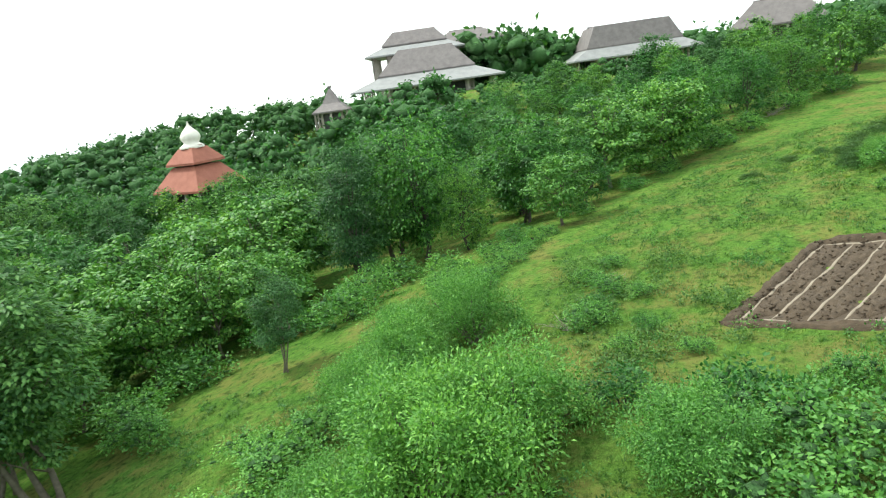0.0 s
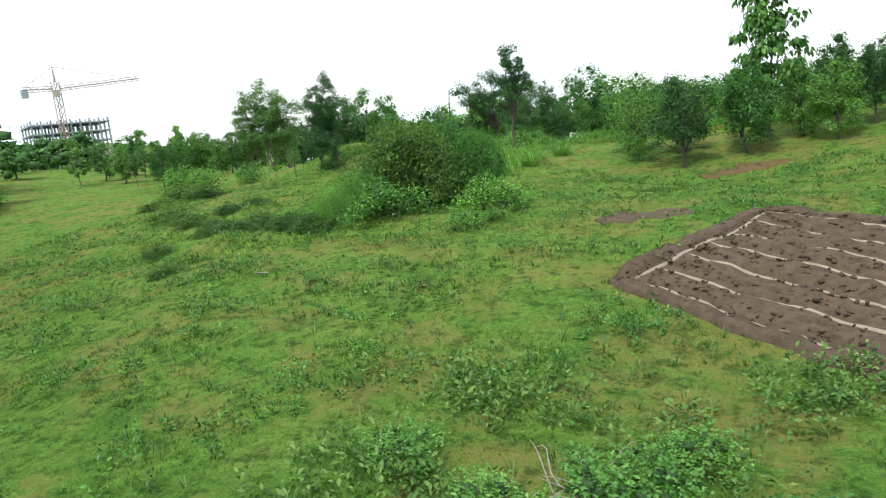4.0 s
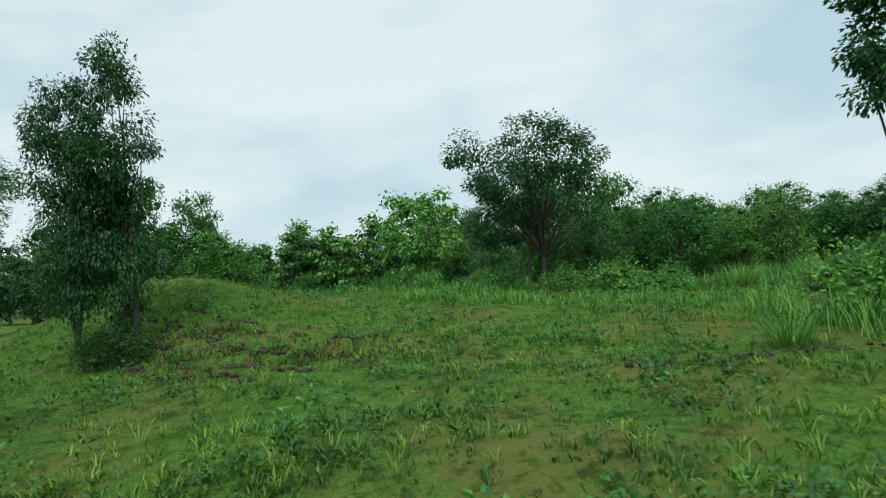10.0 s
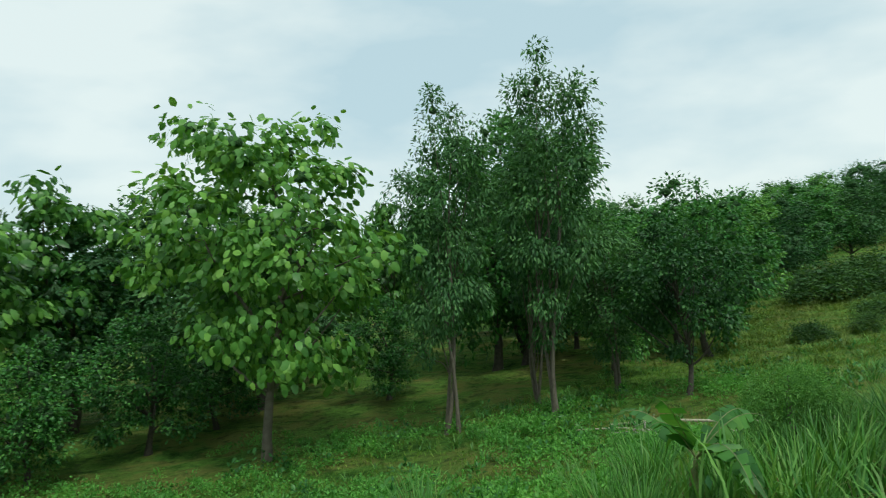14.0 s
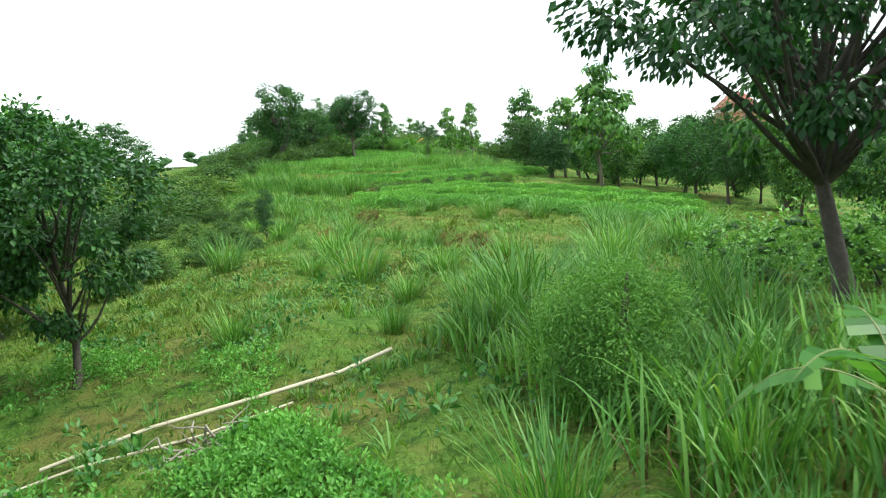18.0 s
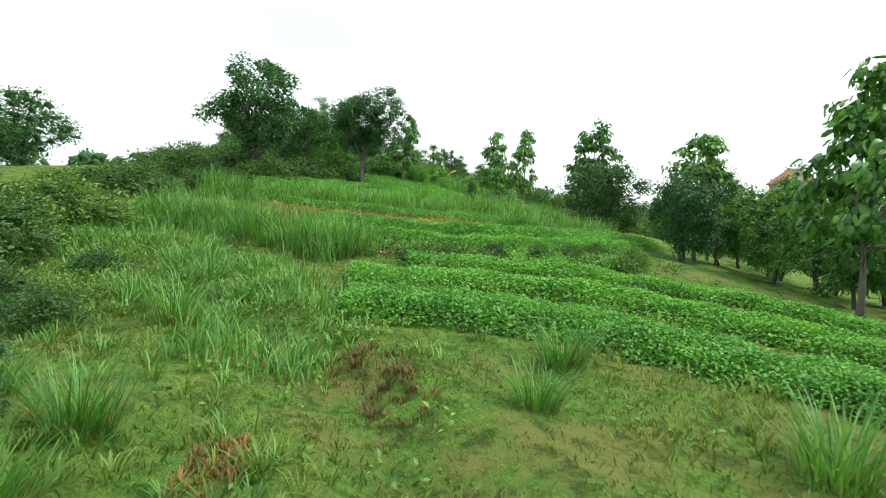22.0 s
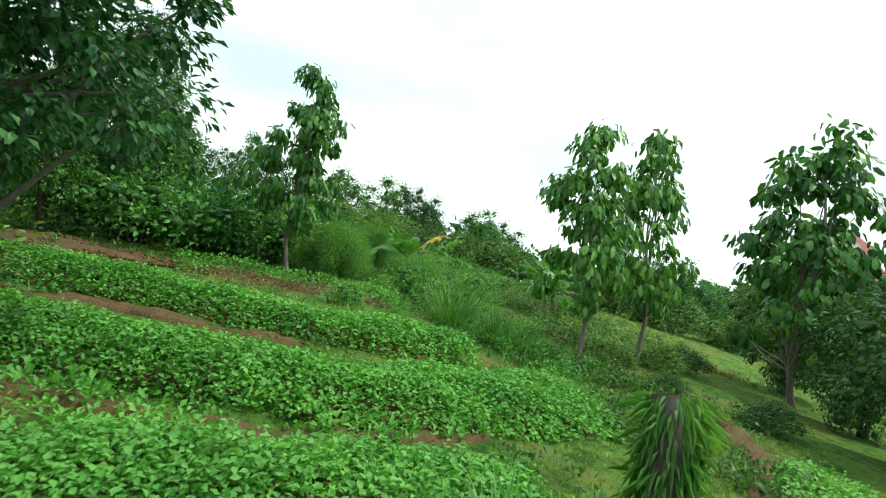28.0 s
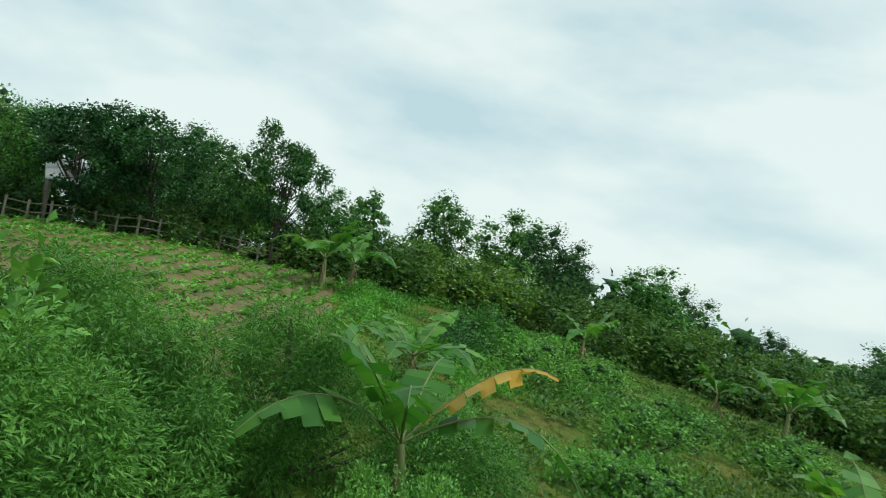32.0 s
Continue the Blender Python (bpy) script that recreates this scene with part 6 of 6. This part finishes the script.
def weeds(ring, count, size, seed, mat, label, leaves=15, fine=1.0):
    p, rng = points_in(ring, count, seed, lambda x, y: clear_of_plot(x, y) * np.clip(2.4 * patchy(x * 1.3 + seed, y * 1.3) - 0.9, 0, 1))
    root = thing("weed_cover", label, "weeds", kind="stuff")
    s = np.repeat(rng.uniform(0.5, 1.3, count) * size, leaves)
    c = np.repeat(p, leaves, 0)
    n = len(c)
    off = ball(rng, n) * np.stack([s * 0.6, s * 0.6, s * 0.5], 1)
    xy = c + off[:, :2]
    at = np.concatenate([xy, (lie(xy[:, 0], xy[:, 1]) + 0.5 * s + off[:, 2])[:, None]], 1)
    way = off + rng.normal(0, 0.25, (n, 3)) * s[:, None] + [0, 0, 0.1]
    L = rng.uniform(0.1, 0.19, n) * (0.7 + 0.6 * size) * fine
    part_of("leaves", leaf_mesh("leaves", at, way, np.tile([0, 0, 1.0], (n, 1)) + rng.normal(0, 0.4, (n, 3)), L, 0.55 * L, mat, 0.15), root)


def tussocks(ring, count, low, high, seed, label, mat, blades=14):
    """Grass tufts in ragged bands across the slope."""
    def banded(x, y):
        return clear_of_plot(x, y) * (0.2 + 0.8 * (np.sin(2.1 * (0.35 * x + 0.94 * y) + 1.4 * np.sin(0.5 * x - 0.3 * y)) > 0.25)) * np.clip(2.2 * patchy(0.6 * x + seed, 0.6 * y) - 0.5, 0.05, 1)

    p, rng = points_in(ring, count, seed, banded)
    root = thing("tussock_cover", label, "grass", kind="stuff")
    n = count * blades
    size = np.repeat(rng.uniform(low, high, count), blades)
    turn_at = rng.random(n) * 2 * np.pi
    out = np.stack([np.cos(turn_at), np.sin(turn_at)], 1)
    xy = np.repeat(p, blades, 0) + out * (size * rng.uniform(0.05, 0.5, n))[:, None]
    at = np.concatenate([xy, lie(xy[:, 0], xy[:, 1])[:, None] - 0.02], 1)
    part_of("blades", blade_mesh("blades", at, out, size * rng.uniform(0.6, 1.2, n), 0.016 + 0.03 * size, mat, rng.uniform(0.2, 1.0, n)), root)


SLOPE = [(-32, 34), (-12, 8), (6, -1), (14, -12), (8, -26), (22, -24), (40, -12), (44, 8), (30, 26), (26, 44), (8, 46), (4, 58), (-14, 64), (-28, 56)]
BANK = [(-24, 60), (-14, 63), (6, 57), (14, 63), (12, 74), (18, 86), (12, 92), (-6, 95), (-14, 92), (-24, 80)]
RISE = [(8, 60), (26, 58), (36, 68), (60, 82), (58, 96), (30, 98), (10, 92), (6, 78)]
BEDS_RING = [(16, 58), (30, 54), (46, 58), (66, 54), (92, 46), (112, 38), (116, 56), (98, 66), (80, 76), (60, 80), (42, 74), (30, 66)]
turf("meadow_grass", SLOPE, 110000, 0.05, 0.16, 501, "short patchy meadow grass on the slope")
turf("bank_grass", BANK, 40000, 0.06, 0.2, 502, "rough grass on the bank")
turf("rise_grass", RISE, 75000, 0.05, 0.18, 503, "rough yellow-green grass beside the beds", LEAF_OLIVE)
turf("bed_grass", BEDS_RING, 42000, 0.05, 0.16, 504, "thin grass around the beds")
weeds(SLOPE, 1500, 0.38, 511, LEAF_WEED, "scattered bright leafy weeds over the slope")
weeds(SLOPE, 1400, 0.5, 512, LEAF_BROAD, "scattered darker leafy weeds over the slope")
weeds([(2, 2), (12, -2), (22, 0), (24, 6), (14, 10), (4, 10)], 500, 0.7, 513, LEAF_WEED, "tall pale weeds below the plot")
weeds(BANK, 700, 0.45, 514, LEAF_BROAD, "leafy weeds on the bank")
weeds(RISE, 500, 0.4, 515, LEAF_WEED, "leafy weeds beside the beds")
weeds(BEDS_RING, 900, 0.35, 516, LEAF_WEED, "leafy weeds between the beds")
weeds([(-6, 86), (4, 84), (8, 88), (0, 97), (-14, 99), (-14, 92)], 900, 0.35, 517, LEAF_CROP, "low creeping green plants in the hollow", 36, 0.6)
weeds([(92, 46), (112, 38), (118, 50), (104, 55), (95, 53)], 900, 0.5, 518, LEAF_WEED, "dense leafy undergrowth among bananas")
weeds([(44, 62), (48, 62), (48, 70), (47, 76), (45, 76)], 620, 0.5, 519, LEAF_SCRUB, "leafy weeds on the bank below the cane")
weeds([(72, 56), (78, 51), (86, 48), (96, 49), (94, 54), (80, 57)], 420, 0.4, 520, LEAF_WEED, "leafy weeds along the footpath")
weeds([(74, 58), (78, 58), (78, 69), (74, 69)], 160, 0.35, 521, LEAF_CROP, "stray seedlings in the furrows")
tussocks(SLOPE, 3000, 0.16, 0.38, 531, "tufted darker meadow grass in bands across the slope", LEAF_WEED, 11)
tussocks([(-18, 26), (-2, 22), (2, 46), (2, 62), (-16, 64), (-22, 52)], 1500, 0.14, 0.34, 532, "rough tufted grass on the upper meadow", LEAF_GRASS, 10)
tussocks(BANK, 1800, 0.15, 0.4, 533, "deep lush grass tufts on the bank", LEAF_CANE, 11)
tussocks(RISE, 2200, 0.18, 0.5, 534, "rough tufts of grass beside the beds", LEAF_OLIVE, 11)
tussocks([(8, 66), (30, 74), (44, 76), (46, 86), (20, 88), (6, 84)], 600, 0.25, 0.55, 535, "taller green grass tufts on the rise", LEAF_CANE, 11)
tussocks(BEDS_RING, 1100, 0.15, 0.4, 536, "grass tufts between the beds", LEAF_CANE, 10)
tussocks([(33, 77.4), (25, 76.4), (16, 75.0), (16, 74.0), (25, 75.2), (33, 76.2)], 260, 0.12, 0.3, 537, "withered brown grass along a worn bank", LEAF_DRY, 9)
tussocks([(29, 80), (18, 80.4), (9, 80.4), (9, 79.5), (18, 79.5), (29, 79)], 200, 0.12, 0.26, 538, "withered brown grass along a furrow", LEAF_DRY, 9)
tussocks([(-22, 20), (4, 12), (8, 40), (2, 62), (-16, 64), (-24, 52)], 3600, 0.07, 0.19, 539, "low dark leafy tufts scattered over the meadow", LEAF_SCRUB, 9)
weeds([(-4, 83.4), (-7, 82.4), (-8, 84.6), (-3, 87.2), (0.2, 84.4)], 420, 0.32, 522, LEAF_CROP, "low creeping green plants below the bank", 44, 0.55)
weeds([(35, 77), (45, 78.6), (53, 82.4), (52, 86), (40, 84), (35, 81)], 620, 0.5, 523, LEAF_WEED, "tall leafy weeds on the slope beside the beds", 24, 0.7)
weeds([(43.4, 61), (47.4, 60), (47.8, 74), (44.6, 74)], 260, 0.5, 524, LEAF_CROP, "bright leafy weeds on the terrace step")
weeds([(96, 50), (118, 45), (119, 56), (104, 56), (97, 55)], 1100, 0.45, 526, LEAF_CROP, "dense bright green undergrowth among bananas", 26, 0.75)
weeds([(83, 52), (92, 51), (94, 57), (88, 58), (82, 57)], 420, 0.4, 527, LEAF_CROP, "bright leafy crop plants beside the path", 30, 0.65)
tussocks([(-19.6, 68), (-17.4, 69.6), (-10, 62.4), (-12.6, 59.8), (-15, 60)], 90, 0.2, 0.5, 540, "withered stalks left along the furrows", LEAF_DRY, 8)
tussocks([(35, 77), (45, 78.6), (53, 82.4), (52, 86), (40, 84), (35, 81)], 520, 0.3, 0.8, 541, "long grass tufts on the slope beside the beds", LEAF_CANE, 13)
weeds([(94, 40), (112, 34), (116, 46), (98, 50), (92, 46)], 700, 0.45, 528, LEAF_WEED, "straggling weeds on the open slope", 22, 0.75)
tussocks([(90, 38), (112, 30), (118, 46), (98, 50)], 700, 0.2, 0.45, 542, "rough olive grass tufts on the open slope", LEAF_OLIVE, 11)
